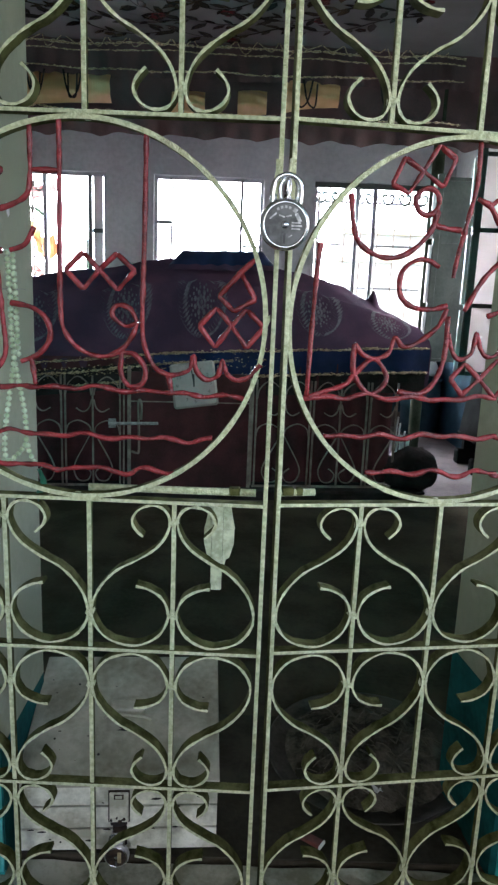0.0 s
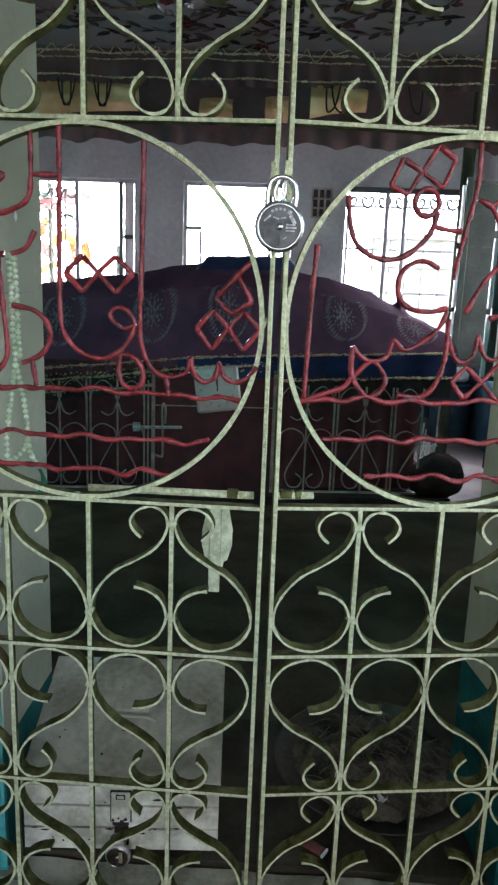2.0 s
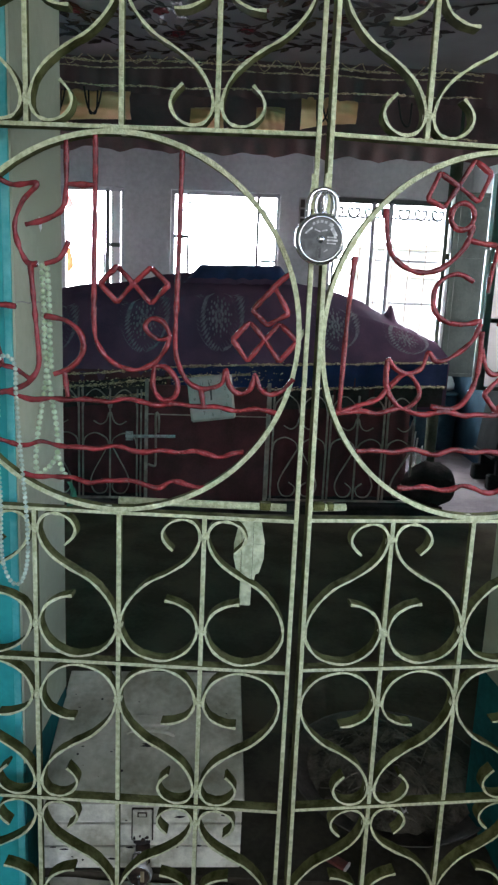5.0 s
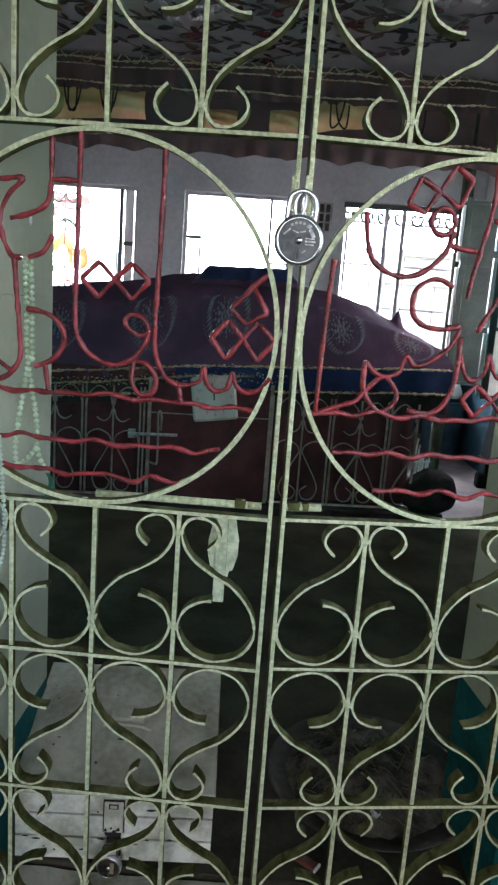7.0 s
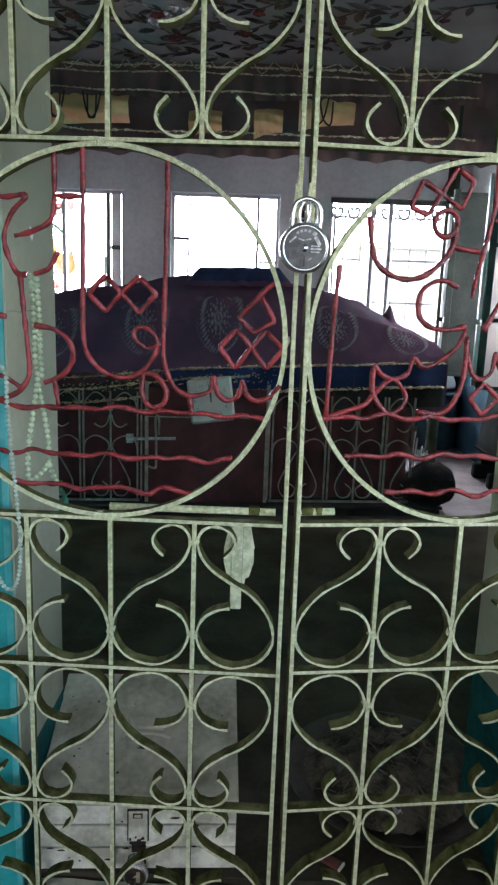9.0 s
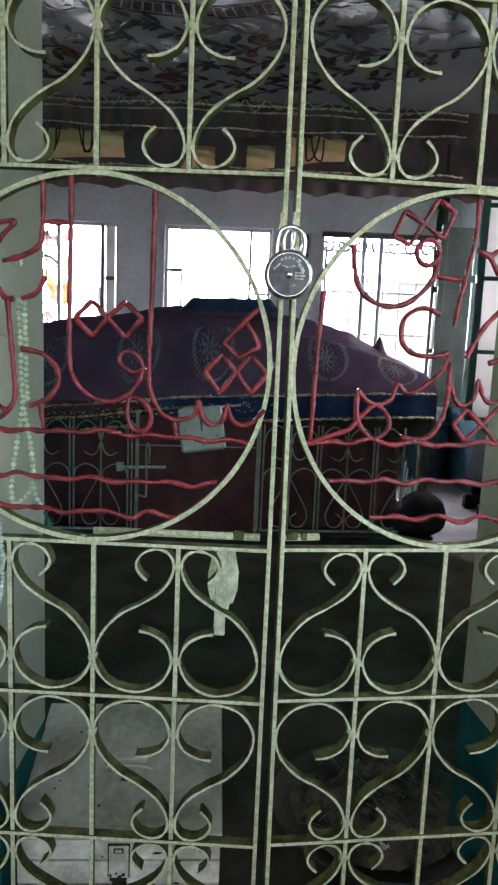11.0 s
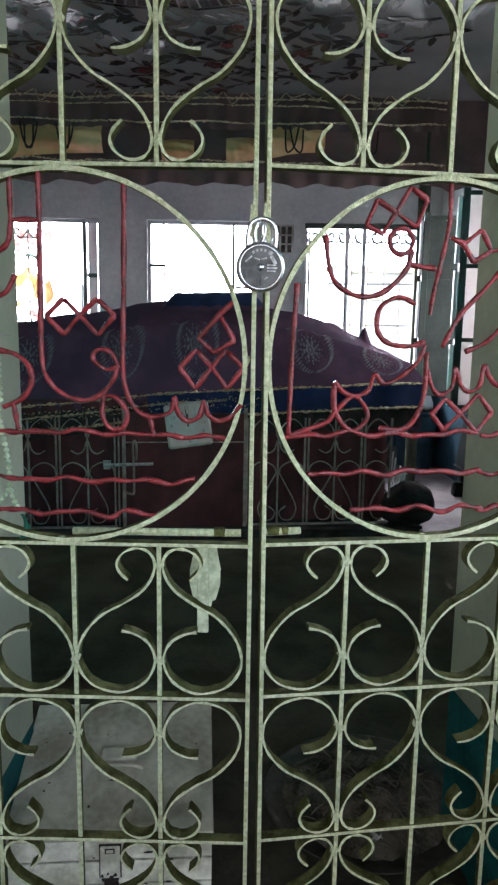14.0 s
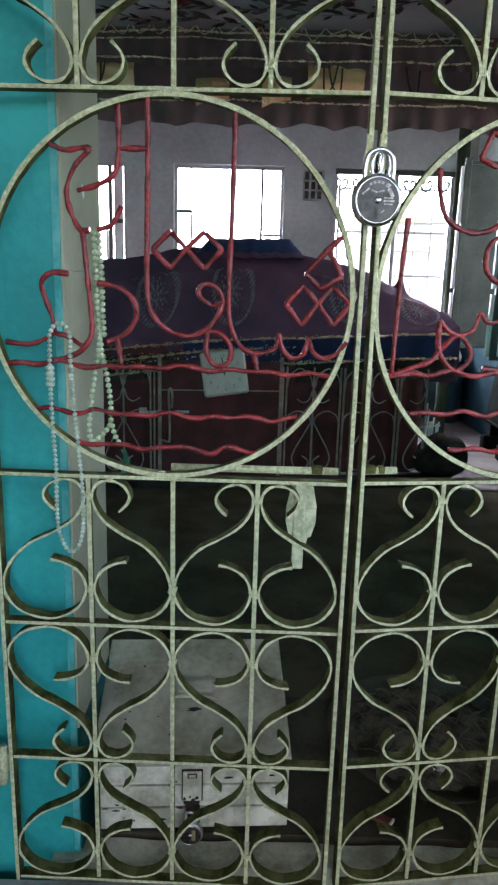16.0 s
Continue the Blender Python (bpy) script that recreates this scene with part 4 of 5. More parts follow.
part("handle_plate", block((-0.038, 0.163, 0.0185), (0.042, 0.196, 0.034), 0.003), LID_WOOD, lid, "raised wooden grip")
for x, y, r in ((-0.12, 0.25, 0.0028), (-0.05, 0.06, 0.003), (0.13, 0.21, 0.0028), (-0.15, 0.1, 0.0025)):
    part("nail", lathe([(r, 0.0182), (r * 0.8, 0.0196)], 8, None, (x, y, 0)), BLACK, lid)
for k in range(13):
    x, y, r = random.uniform(-CW * 0.92, CW * 0.92), random.uniform(0.01, 0.32), random.uniform(0.0009, 0.002)
    part("chip", lump((x, y, 0.0178), (r * random.uniform(0.8, 2.6), r, 0.0008), None, 0.6, 1, k * 1.0), BLACK, lid)
for k in range(16):
    x, z, r = random.uniform(-CW * 0.9, CW * 0.9), random.uniform(0.01, CF - 0.01), random.uniform(0.0012, 0.003)
    part("chip", lump((x, 0.0058, z), (r * random.uniform(1, 4), 0.0008, r), None, 0.6, 1, k * 2.0), BLACK, chest)
hasp = part("hasp", block((-0.020, -0.003, 0.078), (0.020, 0.003, 0.150), 0.002), WHITE_WOOD, chest, "painted-over hasp, broken below")
# dark borders behind hasp and eye cover paint in their gap shadows
part("backing", block((-0.0225, 0.0005, 0.076), (0.0225, 0.0045, 0.1525), 0.001), RUST_SHADE, hasp, "dark border painting in the gap shadow round the hasp")
part("hasp_eye", block((-0.010, -0.0045, 0.136), (0.010, -0.0032, 0.147)), RUST_SHADE, hasp)
part("eye_cover", block((-0.007, -0.0056, 0.1385), (0.007, -0.0046, 0.1448)), WHITE_WOOD, hasp)
for k in range(5):
    part("rust_spot", lump((random.uniform(-0.017, 0.017), -0.0028, random.uniform(0.08, 0.092)), (random.uniform(0.002, 0.006), 0.0008, random.uniform(0.003, 0.007)), None, 0.8, 1, k * 1.7), RUST_SHADE, hasp)
part("break", lump((-0.001, 0.001, 0.075), (0.019, 0.004, 0.013), None, 0.7, 2, 3.0), BLACK, hasp)
part("hasp_tongue", block((-0.013, -0.004, 0.022), (0.017, 0.003, 0.068), 0.002), RUST_SHADE, hasp, "bare rusty tongue")
part("staple", tube(spline([(-0.012, 0.004, 0.05), (-0.012, -0.02, 0.048), (0.010, -0.02, 0.048), (0.010, 0.004, 0.05)], 5), 0.004, 6), STEEL, hasp, "", True)
chest_lock = empty("chest_padlock", (-0.266, 0.096, FLOOR + 0.021))
tagged(chest_lock, "small round steel padlock hanging from the chest", "padlock")


def round_lock(holder, radius, thick, bars=True, shell=CHROME, plate=DISC):
    """Disc padlock facing the -y side: body, rim, face, core, keyhole, shackle."""
    flat = pose(0, 0, 0, 90, 0, 0)
    b = part("body", lathe([(radius * 0.93, -thick / 2), (radius, -thick / 2 + 0.003), (radius, thick / 2 - 0.003), (radius * 0.93, thick / 2)], 40), shell, holder, "polished steel rim", True)
    b.matrix_basis = flat
    p = part("rim", tube([Vector((radius * 0.86 * math.cos(a), -thick / 2 - 0.001, radius * 0.86 * math.sin(a))) for a in (2 * math.pi * k / 40 for k in range(40))], radius * 0.055, 6, True), CHROME, holder, "", True)
    p = part("face", lathe([(radius * 0.82, thick / 2 - 0.001), (radius * 0.82, thick / 2 + 0.001)], 40), plate, holder, "dark brushed face plate")
    p.matrix_basis = flat
    p = part("core", lathe([(radius * 0.15, thick / 2 + 0.001), (radius * 0.13, thick / 2 + 0.0025)], 20), CHROME, holder, "", True)
    p.matrix_basis = flat
    y = -thick / 2 - 0.002
    part("keyhole", block((-0.0018, y - 0.0006, -radius * 0.72), (0.0018, y + 0.0008, -radius * 0.32)), INK, holder)
    if bars:
        for x, z, w, h, turn in ((-0.33, 0.57, 0.10, 0.09, 30), (-0.18, 0.64, 0.10, 0.09, 16), (-0.02, 0.67, 0.10, 0.09, 0), (0.14, 0.65, 0.10, 0.09, -13), (0.36, 0.56, 0.16, 0.15, -30), (-0.50, 0.30, 0.34, 0.06, 42), (-0.16, 0.32, 0.24, 0.05, -18), (0.12, 0.34, 0.22, 0.05, 14), (0.50, 0.30, 0.36, 0.14, -58), (0.44, 0.10, 0.36, 0.05, 0), (0.46, -0.01, 0.42, 0.07, 0), (0.44, -0.13, 0.34, 0.05, 0), (0.24, -0.42, 0.16, 0.04, 35)):
            m = part("marking", block((-w * radius / 2, y - 0.0003, -h * radius / 2), (w * radius / 2, y + 0.0012, h * radius / 2)), STAMP, holder, "worn stamped marking")
            m.matrix_basis = pose(x * radius, 0, z * radius, 0, -turn, 0)
    r = radius
    part("shackle", tube(spline([(-r * 0.55, 0, r * 0.75), (-r * 0.56, 0, r * 1.3), (-r * 0.42, 0, r * 1.72), (0, 0, r * 1.9), (r * 0.42, 0, r * 1.72), (r * 0.56, 0, r * 1.3), (r * 0.55, 0, r * 0.75)], 8), r * 0.105, 10), CHROME, holder, "bright steel shackle", True)


round_lock(chest_lock, 0.0265, 0.014, False, STEEL, RUST_SHADE)
part("plate", block((0.003, -0.0095, -0.013), (0.011, -0.0078, 0.013), 0.001), BRASS, chest_lock, "worn brass strip on the face")
for k in range(14):
    x, r = random.uniform(-CW * 0.95, CW * 0.95), random.uniform(0.0015, 0.004)
    part("chip", lump((x, 0.0058, CF * random.choice((0.012, 0.335, 0.665, 0.985)) + random.uniform(-0.002, 0.002)), (r * random.uniform(1.5, 5), 0.0012, r * 0.8), None, 0.7, 1, k * 3.1), RUST_SHADE, chest)

tray = empty("round_tray", (0.322, 0.452, FLOOR + 0.004))
tagged(tray, "dull round metal tray heaped with ash and dry stalks", "tray")
part("pan", lathe([(0.20, 0.0), (0.24, 0.010), (0.256, 0.026), (0.262, 0.027), (0.257, 0.022), (0.240, 0.013), (0.20, 0.006)], 48), TIN, tray, "", True)


def heap(a, b):
    ang, r = a * 2 * math.pi, 0.214 * b
    p = Vector((r * math.cos(ang), r * math.sin(ang), 0))
    return p + Vector((0, 0, 0.02 + 0.05 * (1 - b * b) + 0.03 * noise.noise(p * 14) * (1.1 - b) + 0.012 * noise.noise(p * 45)))


part("ash", grid(64, 22, heap), ASH, tray, "grey ash and charred litter", True)
for k in range(110):
    ang, r = random.uniform(0, 6.28), 0.19 * math.sqrt(random.random())
    p = heap(ang / 6.2832, r / 0.214) + Vector((0, 0, 0.004))
    d = Vector((random.uniform(-1, 1), random.uniform(-1, 1), random.uniform(-0.1, 0.4))) * random.uniform(0.02, 0.06)
    part("stalk", tube([p - d, p + Vector((0, 0, 0.006)), p + d], random.uniform(0.0009, 0.0024), 5), STRAW if k % 3 else ASH, tray)
bottle = part("foil_scrap", grid(6, 4, lambda a, b: Vector((-0.03 + 0.035 * a, -0.185 + 0.02 * b, 0.048 + 0.006 * math.sin(9 * a + 4 * b)))), STEEL, tray, "scrap of silver foil")

packet = empty("packet", (0.145, 0.185, FLOOR + 0.001), )
packet.matrix_world = pose(0.150, 0.166, FLOOR + 0.005, 0, 0, -35)
tagged(packet, "small red and white paper packet on the floor", "packet")
part("body", block((-0.026, -0.012, 0), (0.026, 0.012, 0.009), 0.002), PACK_RED, packet)
part("flap", block((-0.030, -0.0122, 0.001), (-0.0262, 0.0122, 0.0085)), WHITE_PAINT, packet)
part("flap", block((0.0262, -0.0122, 0.001), (0.030, 0.0122, 0.0085)), WHITE_PAINT, packet)

# ---- the gate ----
LEAF = 0.588
COL = LEAF / 4
FOOT = 0.235
BARS = (0.242, 0.518, 0.8003, 1.081, 1.695, 1.976, 2.26)
HALF = 0.28
SCROLL = ((0.43, 0.565), (0.27, 0.585), (0.10, 0.65), (0.03, 0.77), (0.13, 0.90), (0.34, 0.975), (0.55, 0.985), (0.80, 0.935), (0.955, 0.82), (0.96, 0.70), (0.86, 0.585), (0.66, 0.475), (0.42, 0.40), (0.20, 0.312), (0.07, 0.215), (0.025, 0.11), (0.10, 0.033), (0.25, 0.012), (0.40, 0.045), (0.475, 0.11), (0.445, 0.17), (0.345, 0.225))


def scroll_mesh(mirror, flip):
    """A bent flat bar; those that stand upright curl a little higher in the middle."""
    line = [(p, 0.986 * q - 0.016 * math.exp(-((q - 0.45) / 0.16) ** 2) * (i > 9)) for i, (p, q) in enumerate(SCROLL)] if flip < 0 else ((0.45, 0.597), (0.29, 0.606), (0.11, 0.66)) + SCROLL[3:]
    pts = spline([(mirror * p * COL, 0.0035, (q if flip > 0 else 1 - q) * HALF) for p, q in line], 5)
    return shade_sides(mesh_of("scroll", strip(pts, 0.0045, 0.024, False, None, 0.3), GATE))


SCROLLS = {(m, f): scroll_mesh(m, f) for m in (-1, 1) for f in (-1, 1)}
WELD = mesh_of("weld", lump((0, 0, 0), (0.009, 0.009, 0.013), None, 0.5, 1, 2.0), GATE, True)


def gate_leaf(sx, at, turn, strokes, label, reach):
    g = empty("gate_leaf", (at[0], at[1], FOOT + at[2]), turn)
    tagged(g, label, "gate leaf", "gate leaves")

    def rel(z):
        return z - FOOT

    def bar(name, u0, u1, z0, z1, deep, front=0.0):
        a, b = sorted((sx * u0, sx * u1))
        p = part(name, block((a, front - deep / 2, rel(z0)), (b, front + deep / 2, rel(z1)), 0.0012), GATE, g)
        shade_sides(p.data)
        return p

    for u in (-0.0085 if sx < 0 else 0.0, reach):
        p = bar("stile", u - 0.0037, u + 0.0037, FOOT, BARS[-1] + 0.006, 0.026)
        if sx > 0 and u == 0.0:
            # this stile leans a little towards the other leaf
            for v in p.data.vertices:
                v.co.x += 0.001 - 0.0085 * min(1.0, v.co.z / 1.45)
    levels = [z + (0.0022 if sx > 0 and i == 2 else 0.0) for i, z in enumerate(BARS)]
    for z in levels:
        bar("rail", -0.0055 if sx < 0 else -0.0026, reach - 0.0037, z - 0.0032, z + 0.0032, 0.023, 0.002)
    rows = ((0, -1), (1, 1), (2, -1), (4, 1), (5, -1))
    for i, flip in rows:
        z0, z1 = levels[i] + 0.0032, levels[i + 1] - 0.0032
        for c in (1, 2, 3):
            bar("upright", c * COL - 0.0040, c * COL + 0.0040, z0, z1, 0.0125)
        for c in (1, 3):
            for m in (-1, 1):
                s = new("scroll", SCROLLS[(m, flip)])
                s.parent = g
                s.matrix_basis = Matrix.Translation((sx * c * COL + m * 0.003, 0, rel(z0))) @ Matrix.Diagonal((0.985 * ((reach - 3 * COL) / COL if c == 3 and m == sx else 1.0), 1, (z1 - z0) / HALF, 1))
            for q in (0.12, 0.76):
                zq = z0 + (q if flip > 0 else 1 - q) * (z1 - z0)
                w = new("weld", WELD)
                w.parent = g
                w.matrix_basis = pose(sx * c * COL, -0.002, rel(zq), 0, 40 * c + 90 * q, 0)
        for c in (2,):
            zq = z0 + (0.75 if flip > 0 else 0.25) * (z1 - z0)
            w = new("weld", WELD)
            w.parent = g
            w.matrix_basis = pose(sx * c * COL, -0.002, rel(zq), 0, 15, 20)
    # ring with the bent-rod lettering inside it
    mid = (BARS[3] + BARS[4]) / 2
    half = reach / 2 - (0.0045 if sx < 0 else 0.0012)
    ring = [Vector((sx * reach / 2 + half * math.cos(a), 0, rel(mid) + 0.3005 * math.sin(a))) for a in (2 * math.pi * k / 120 for k in range(120))]
    shade_sides(part("ring", strip(ring, 0.0078, 0.018, True, None, 0.1), GATE, g, "flat-bar ring").data)
    for a in (0, 90, 180, 270):
        p = (sx * reach / 2 + (half + 0.0015) * math.cos(radians(a)), -0.002, rel(mid) + 0.3035 * math.sin(radians(a)))
        w = new("weld", WELD)
        w.parent = g
        w.matrix_basis = pose(*p, 0, 20 + a, 0) @ Matrix.Diagonal((0.6, 0.9, 2.0, 1) if a in (90, 270) else (0.55, 0.8, 1.5, 1))
    for name, pts in strokes:
        sharp = name in ("gem",)
        line = [Vector((sx * (u + 0.293), -0.004 + 0.003 * noise.noise(Vector((u * 9, v * 9, 1))), rel(mid) + v)) for u, v in pts]
        if name == "wave":
            fine = spline(line, 10)
            line = [p + Vector((0, 0, 0.0024 * math.sin(p.x * 92 + p.z * 50) + 0.0012 * noise.noise(p * 50))) for p in fine]
        elif sharp:
            fine = []
            for a, b in zip(line, line[1:]):
                fine += [a.lerp(b, t) for t in (0.06, 0.3, 0.5, 0.7, 0.94)]
            line = fine + [fine[0]]
        else:
            line = spline(line, 8)
        part("lettering_rod", tube(line, 0.0044, 8, False, None, 0.45), RED, g, "red-painted bent rod", True)
    return g


LEFT_STROKES = [
    ("seven", [(0.194, 0.227), (0.171, 0.218), (0.133, 0.221), (0.156, 0.195), (0.17, 0.161), (0.166, 0.131), (0.151, 0.101), (0.135, 0.099)]),
    ("stem", [(0.146, 0.099), (0.142, 0.051), (0.137, -0.012), (0.135, -0.061), (0.148, -0.086), (0.165, -0.099), (0.203, -0.111)]),
    ("reed", [(0.086, 0.287), (0.087, 0.218), (0.094, 0.185), (0.121, 0.168), (0.153, 0.159)]),
    ("tick", [(0.122, 0.1), (0.098, 0.11), (0.083, 0.137)]),
    ("alif", [(0.041, 0.298), (0.041, 0.219), (0.043, 0.085), (0.043, 0.006), (0.036, -0.026), (0.013, -0.052), (-0.023, -0.063), (-0.054, -0.051), (-0.073, -0.027), (-0.081, -0.005)]),
    ("eye", [(-0.081, -0.005), (-0.064, -0.012), (-0.045, -0.002), (-0.04, 0.011), (-0.051, 0.021), (-0.069, 0.016), (-0.081, -0.005)]),
    ("lam", [(-0.094, 0.283), (-0.092, 0.134), (-0.089, -0.006), (-0.095, -0.05), (-0.113, -0.08), (-0.137, -0.09)]),
    ("rung", [(0.087, 0.222), (0.041, 0.222)]),
    ("noon", [(0.124, 0.018), (0.088, 0.011), (0.065, -0.009), (0.062, -0.038), (0.081, -0.063), (0.11, -0.076)]),
    ("leg", [(0.093, -0.069), (0.087, -0.113)]),
    ("loop", [(-0.056, -0.055), (-0.054, -0.088), (-0.069, -0.11), (-0.09, -0.104), (-0.094, -0.08), (-0.077, -0.058), (-0.056, -0.055)]),
    ("teeth", [(-0.135, -0.09), (-0.156, -0.085), (-0.168, -0.077), (-0.173, -0.057), (-0.179, -0.08), (-0.195, -0.094), (-0.214, -0.086), (-0.221, -0.061), (-0.229, -0.083), (-0.247, -0.093), (-0.269, -0.084), (-0.283, -0.065)]),
    ("post", [(-0.133, -0.09), (-0.138, -0.117)]),
    ("gem", [(0.006, 0.101), (-0.02, 0.075), (0.006, 0.044), (0.034, 0.073), (0.006, 0.101)]),
    ("gem", [(-0.048, 0.101), (-0.077, 0.075), (-0.049, 0.044), (-0.02, 0.075), (-0.048, 0.101)]),
    ("gem", [(-0.246, 0.079), (-0.271, 0.038), (-0.237, 0.018), (-0.212, 0.041), (-0.246, 0.079)]),
    ("gem", [(-0.209, 0.023), (-0.234, -0.005), (-0.208, -0.041), (-0.182, -0.007), (-0.209, 0.023)]),
    ("gem", [(-0.257, 0.022), (-0.287, -0.006), (-0.259, -0.039), (-0.234, -0.005), (-0.257, 0.022)]),
    ("dash", [(-0.273, 0.104), (-0.242, 0.076)]),
    ("hook", [(0.171, 0.031), (0.198, 0.032), (0.215, 0.018), (0.211, -0.006), (0.2, -0.038), (0.195, -0.063), (0.176, -0.069), (0.149, -0.086)]),
    ("base", [(0.278, -0.081), (0.24, -0.084), (0.214, -0.075), (0.195, -0.063)]),
    ("wave", [(0.279, -0.115), (0.241, -0.117), (0.199, -0.111), (0.165, -0.115), (0.123, -0.119), (0.081, -0.115), (0.039, -0.118), (-0.002, -0.113), (-0.044, -0.116), (-0.078, -0.119), (-0.119, -0.116), (-0.161, -0.12), (-0.211, -0.12), (-0.261, -0.122)]),
    ("wave", [(0.236, -0.192), (0.194, -0.192), (0.155, -0.198), (0.125, -0.191), (0.074, -0.199), (0.014, -0.194), (-0.045, -0.199), (-0.104, -0.195), (-0.164, -0.2), (-0.208, -0.193)]),
    ("wave", [(0.165, -0.247), (0.109, -0.252), (0.079, -0.248), (0.049, -0.259), (0.006, -0.25), (-0.063, -0.259), (-0.089, -0.25), (-0.144, -0.256)]),
]
RIGHT_STROKES = [
    ("staff", [(-0.247, 0.129), (-0.252, 0.036), (-0.256, -0.118)]),
    ("kite", [(-0.255, -0.12), (-0.219, -0.107), (-0.191, -0.097), (-0.175, -0.078), (-0.144, -0.053), (-0.12, -0.086), (-0.146, -0.112), (-0.177, -0.08), (-0.18, -0.03)]),
    ("vine", [(-0.179, -0.028), (-0.167, -0.044), (-0.144, -0.053), (-0.12, -0.043), (-0.111, -0.017), (-0.096, -0.031), (-0.074, -0.026), (-0.039, 0.002), (-0.025, 0.033)]),
    ("moon", [(-0.026, 0.038), (-0.054, 0.031), (-0.089, 0.035), (-0.11, 0.055), (-0.109, 0.089), (-0.089, 0.107), (-0.068, 0.11), (-0.046, 0.1)]),
    ("bowl", [(-0.202, 0.206), (-0.197, 0.165), (-0.185, 0.133), (-0.157, 0.114), (-0.124, 0.111), (-0.094, 0.124), (-0.066, 0.154), (-0.056, 0.186)]),
    ("bend", [(-0.057, 0.188), (-0.06, 0.167), (-0.042, 0.161), (-0.015, 0.159)]),
    ("gem", [(-0.064, 0.285), (-0.034, 0.267), (-0.052, 0.223), (-0.087, 0.245), (-0.064, 0.285)]),
    ("gem", [(-0.119, 0.263), (-0.087, 0.245), (-0.108, 0.211), (-0.136, 0.223), (-0.119, 0.263)]),
    ("spear", [(0.005, 0.294), (0.005, 0.231), (-0.006, 0.168), (-0.016, 0.116), (-0.02, 0.083)]),
    ("sickle", [(-0.022, 0.021), (-0.022, -0.046), (-0.036, -0.09), (-0.06, -0.11), (-0.099, -0.107)]),
    ("wave", [(-0.262, -0.12), (-0.193, -0.119), (-0.149, -0.114), (-0.098, -0.121), (-0.066, -0.114), (-0.027, -0.122), (0.025, -0.116), (0.08, -0.114)]),
    ("wave", [(-0.223, -0.183), (-0.182, -0.187), (-0.137, -0.183), (-0.092, -0.187), (-0.027, -0.182), (0.032, -0.186), (0.088, -0.185)]),
    ("wave", [(-0.145, -0.25), (-0.106, -0.246), (-0.073, -0.253), (-0.028, -0.246), (0.02, -0.255), (0.059, -0.247), (0.096, -0.249)]),
    ("gem", [(0.007, 0.21), (0.032, 0.199), (0.051, 0.171), (0.082, 0.19), (0.062, 0.223), (0.032, 0.199)]),
    ("scythe", [(0.082, 0.19), (0.108, 0.19), (0.104, 0.163), (0.073, 0.126), (0.033, 0.083), (0.005, 0.03)]),
    ("reed", [(0.132, 0.098), (0.112, 0.069), (0.082, 0.039), (0.047, 0.023)]),
    ("crown", [(-0.019, -0.007), (-0.008, -0.039), (0.007, -0.05), (0.026, -0.038), (0.031, -0.006), (0.042, -0.033), (0.057, -0.045), (0.076, -0.035), (0.083, -0.001), (0.094, -0.02), (0.113, -0.035), (0.137, -0.026), (0.155, -0.001)]),
    ("gem", [(0.016, -0.057), (0.045, -0.083), (0.016, -0.111), (-0.007, -0.084), (0.016, -0.057)]),
    ("gem", [(0.075, -0.049), (0.102, -0.081), (0.076, -0.115), (0.045, -0.083), (0.075, -0.049)]),
]
# the small ring inside the lettering of the second leaf
RIGHT_STROKES.append(("ringlet", [(-0.0755 + 0.0195 * math.cos(k * math.pi / 5), 0.2 + 0.0205 * math.sin(k * math.pi / 5)) for k in range(11)]))
for v in (0.118, 0.187, 0.25):
    RIGHT_STROKES.append(("wave", [(0.085 + 0.02 * k, -v - 0.004 * (k % 2)) for k in range(9 if v < 0.2 else 4)]))

left_leaf = gate_leaf(-1, (0.0, 0.0, 0.0), -1.2, LEFT_STROKES, "pale green wrought-iron gate leaf with red rod lettering in a ring", LEAF + 0.014)
right_leaf = gate_leaf(1, (0.032, 0.004, 0.002), 7.7, RIGHT_STROKES, "pale green scrolled gate leaf with red rod lettering, pushed slightly inward", LEAF)

# hinges, bolts and the painted pull on the leaves
for z in (0.505, 1.79):
    h = part("hinge", block((-LEAF - 0.064, -0.012, z - FOOT - 0.022), (-LEAF - 0.0205, 0.012, z - FOOT + 0.022), 0.003), GATE, left_leaf, "pale green hinge strap")
    part("knuckle", tube([Vector((-LEAF - 0.028, -0.016, z - FOOT - 0.04)), Vector((-LEAF - 0.028, -0.016, z - FOOT + 0.04))], 0.009, 10), GATE, h, "", True)
    h = part("hinge", block((LEAF + 0.0065, -0.012, z - FOOT - 0.022), (LEAF + 0.05, 0.012, z - FOOT + 0.022), 0.003), GATE, right_leaf, "pale green hinge strap")
for leaf, x0, x1 in ((left_leaf, -0.30, -0.008), (right_leaf, 0.0, 0.068)):
    b = part("slide_bolt", tube([Vector((x0, 0.022, 0.8595)), Vector((x1, 0.022, 0.861))], 0.0068, 8, False, None, 0.15), GATE, leaf, "thick painted slide bolt", True)
    # guides take the side olive, their shade is in the colour
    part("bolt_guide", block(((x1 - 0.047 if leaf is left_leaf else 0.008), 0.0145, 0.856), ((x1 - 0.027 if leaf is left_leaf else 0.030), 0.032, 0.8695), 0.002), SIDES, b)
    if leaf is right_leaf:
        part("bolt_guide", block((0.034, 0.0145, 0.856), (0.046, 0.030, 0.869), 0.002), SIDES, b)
pull = part("pull", block((-0.083, 0.012, 0.680), (-0.063, 0.020, 0.847), 0.002), PULL, left_leaf, "whitish painted flat pull")
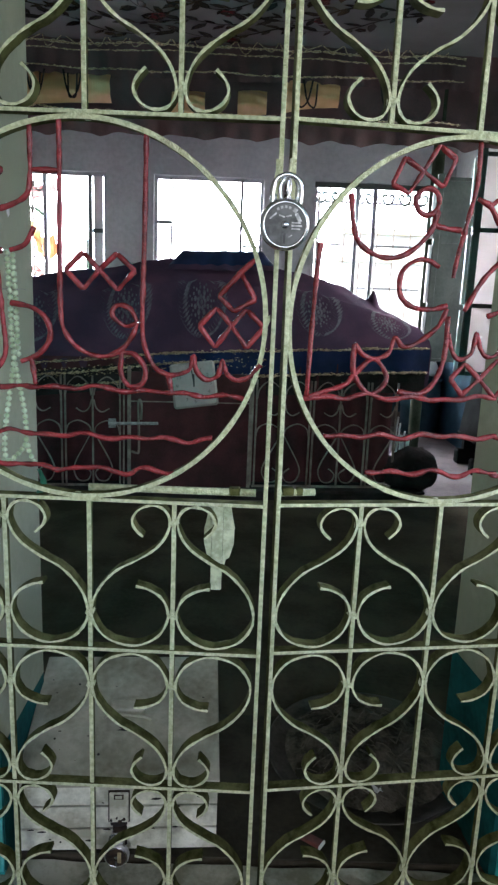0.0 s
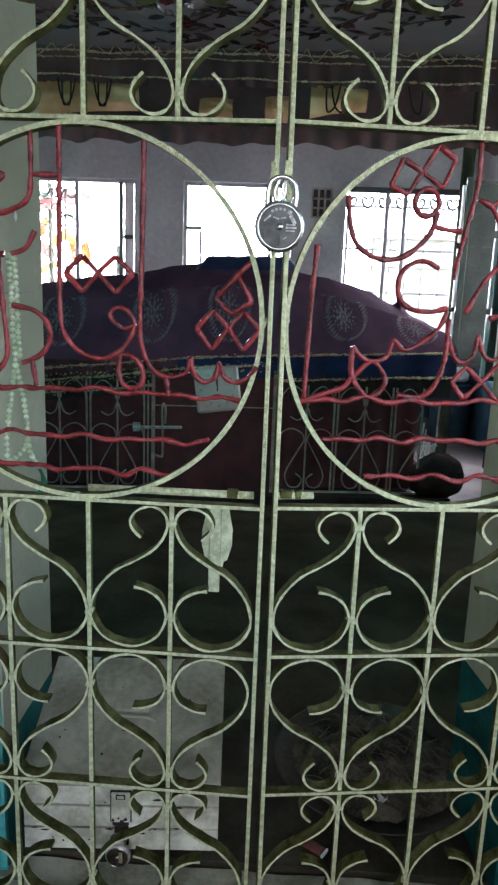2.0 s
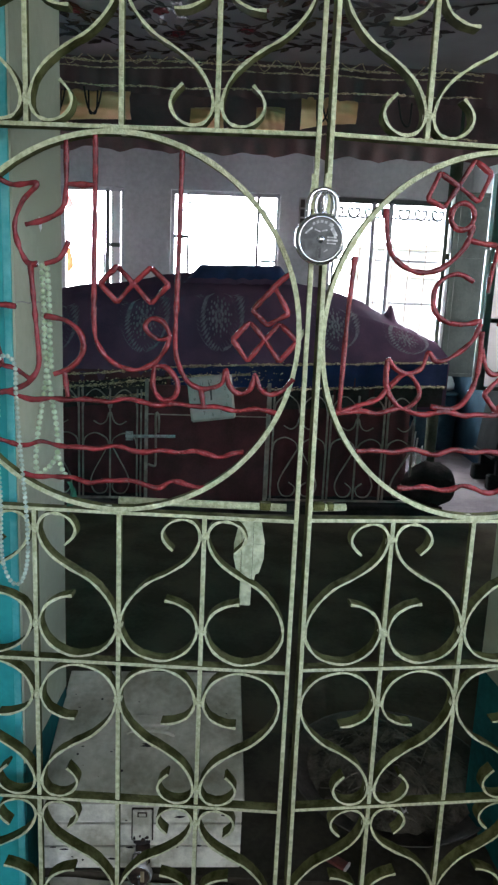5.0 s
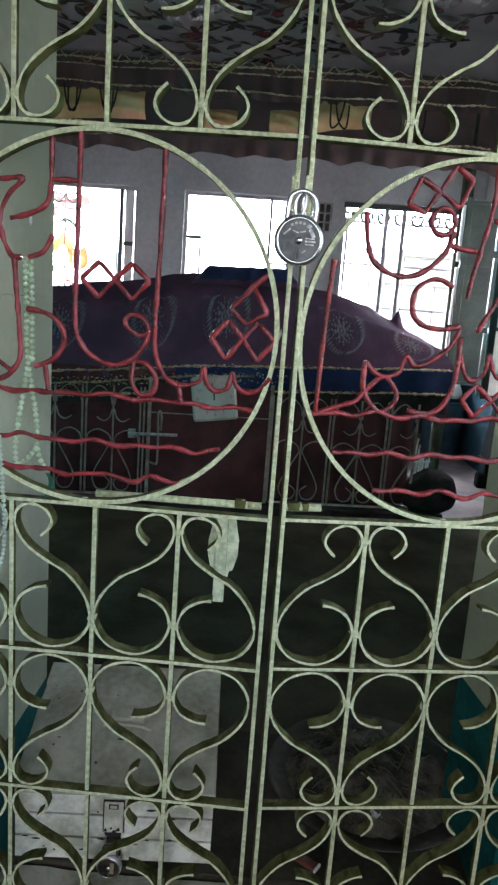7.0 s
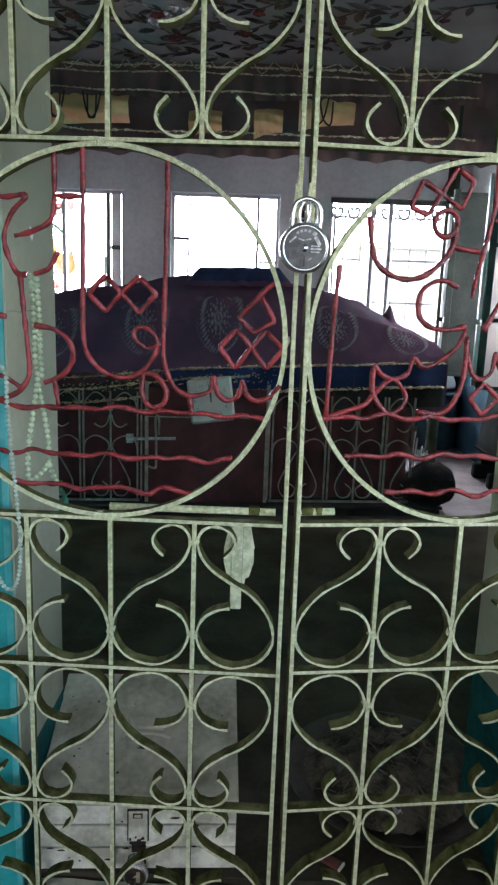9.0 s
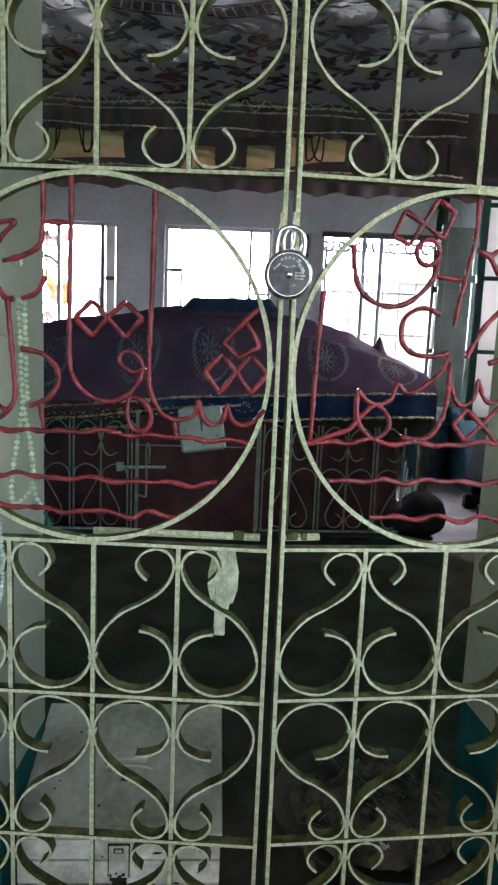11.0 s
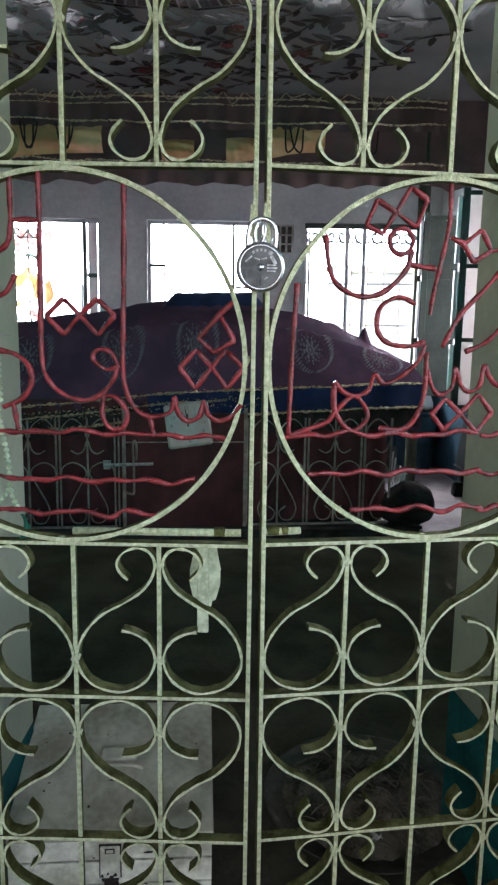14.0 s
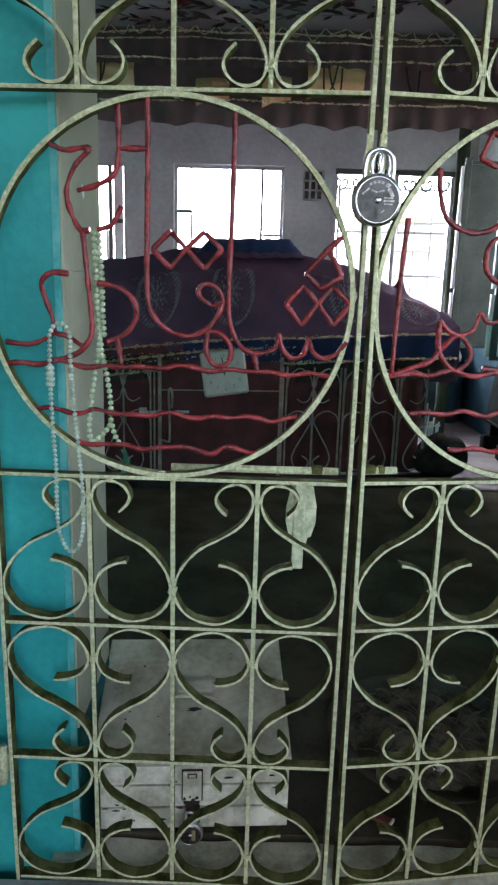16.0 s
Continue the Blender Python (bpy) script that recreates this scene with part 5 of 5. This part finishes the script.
WINGS = (
    (-1, -0.0835, ((0.0, 0.0), (0.001, 0.0), (0.006, -0.02), (0.0125, -0.052), (0.0125, -0.078), (0.006, -0.105), (0.0, -0.118))),
    (1, -0.0625, ((0.0, 0.0), (0.011, 0.0), (0.015, -0.025), (0.0205, -0.0515), (0.0, -0.0515))),
    (1, -0.0625, ((0.0, -0.0528), (0.0195, -0.0528), (0.0195, -0.078), (0.012, -0.105), (0.006, -0.108), (0.002, -0.128), (0.0, -0.128))),
)
for side_x, x0, pts in WINGS:
    f = bmesh.new()
    a = [f.verts.new((x0 + side_x * u, 0.016, 0.846 + v)) for u, v in pts]
    b = [f.verts.new((x0 + side_x * u, 0.022, 0.846 + v)) for u, v in pts]
    f.faces.new(a)
    f.faces.new(b[::-1])
    for i in range(len(pts)):
        f.faces.new((a[i], b[i], b[(i + 1) % len(pts)], a[(i + 1) % len(pts)]))
    part("wing", f, PULL, pull)
for leaf, s in ((left_leaf, -1), (right_leaf, 1)):
    x = 0.0045 if s < 0 else -0.0085
    part("lock_eye", strip([Vector((x, -0.021, 1.400)), Vector((x - 0.001, -0.022, 1.385)), Vector((x - 0.002, -0.024, 1.366)), Vector((x - 0.002, -0.026, 1.350))], 0.0085, 0.008, False, None, 0.5), GATE, leaf, "flat painted lug for the lock")

lock = empty("padlock", (0.0165, -0.042, 1.5385))
lock.matrix_world = pose(0.0165, -0.042, 1.5385, 3, 2, 2)
tagged(lock, "round chromed disc padlock closing the two gate leaves", "padlock")
round_lock(lock, 0.0378, 0.022)
for x, y, turn in ((-0.003, 0.004, 8), (0.009, 0.010, -12)):
    ring = [Vector((0.0085 * math.cos(a), 0, 0.017 * math.sin(a))) for a in (2 * math.pi * k / 20 for k in range(20))]
    p = part("link", tube(ring, 0.0027, 8, True), CHROME, lock, "steel link inside the shackle", True)
    p.matrix_basis = pose(x, y, 0.052, 0, turn, 20)


# ---- strings of beads on the gate ----
def beads(line, step, radius, bm, seed):
    """Beads at even steps along a line."""
    left, k = 0.0, 0
    for a, b in zip(line, line[1:]):
        d = (b - a).length
        while left < d:
            r = radius * (1 + 0.12 * noise.noise(Vector((k * 0.9, seed, 0))))
            got = bmesh.ops.create_icosphere(bm, subdivisions=1, radius=r, matrix=Matrix.Translation(a.lerp(b, left / d)))
            left += step
            k += 1
        left -= d
    return bm


def hang(pts, y):
    return spline([(-(u + 0.293), y, v + 1.389) for u, v in pts], 10)


rosary = empty("bead_string", (-0.49, -0.012, 1.33))
tagged(rosary, "long string of cream beads hung over the lettering", "beads")
greens = empty("bead_string", (-0.42, -0.012, 1.48))
tagged(greens, "pale green bead string hanging in a forked tassel", "beads")
LOOP = [(0.211, -0.076), (0.212, -0.151), (0.211, -0.229), (0.208, -0.299), (0.209, -0.35), (0.208, -0.402), (0.199, -0.434), (0.187, -0.447), (0.174, -0.438), (0.165, -0.401), (0.164, -0.348), (0.167, -0.287), (0.173, -0.208), (0.176, -0.16), (0.178, -0.112), (0.178, -0.075), (0.187, -0.058), (0.202, -0.059), (0.211, -0.076)]
LOOP = [(u - 0.012, v + 0.008) for u, v in LOOP]
TAIL = (
    [(0.121, 0.092), (0.118, 0.02), (0.118, -0.035), (0.116, -0.071)],
    [(0.130, 0.095), (0.127, 0.018), (0.127, -0.037), (0.124, -0.073), (0.133, -0.13), (0.142, -0.188), (0.145, -0.232), (0.141, -0.251)],
    [(0.124, -0.073), (0.116, -0.12), (0.109, -0.167), (0.108, -0.211), (0.118, -0.231), (0.139, -0.251)],
    [(0.108, -0.211), (0.102, -0.235), (0.095, -0.25)],
)
for holder, lines, rad, mat, y in ((rosary, (LOOP,), 0.0042, BEAD, -0.018), (greens, TAIL, 0.0052, GREEN_BEAD, 0.012)):
    for i, pts in enumerate(lines):
        f = bmesh.new()
        beads(hang(pts, y), rad * 1.9, rad, f, i + 1.0)
        p = part("strand", f, mat, holder, "", True)
        p["kind"] = "stuff"
        p.matrix_basis = Matrix.Translation(-Vector(holder.matrix_world.translation))
for k in range(4):
    p = part("spacer", lathe([(0.0045, 0.0), (0.0072, 0.002), (0.0072, 0.006), (0.0045, 0.008)], 12, None, (-0.493, -0.018, 1.238 + 0.0088 * k)), BEAD, rosary, "larger white spacer bead", True)
    p.matrix_basis = Matrix.Translation(-Vector(rosary.matrix_world.translation))

# scrap of ribbon tied behind the ring
ribbon = thing("ribbon", grid(4, 14, lambda a, b: Vector((-(0.088 + 0.293) + 0.012 * (a - 0.5) * (1 - 0.6 * abs(b - 0.4)) + 0.006 * math.sin(b * 5), 0.013 + 0.004 * math.sin(a * 4 + b * 8), 1.389 - 0.262 - 0.066 * b))), RIBBON, "scrap of dark green ribbon tied behind the gate ring", "ribbon", "", "", True)
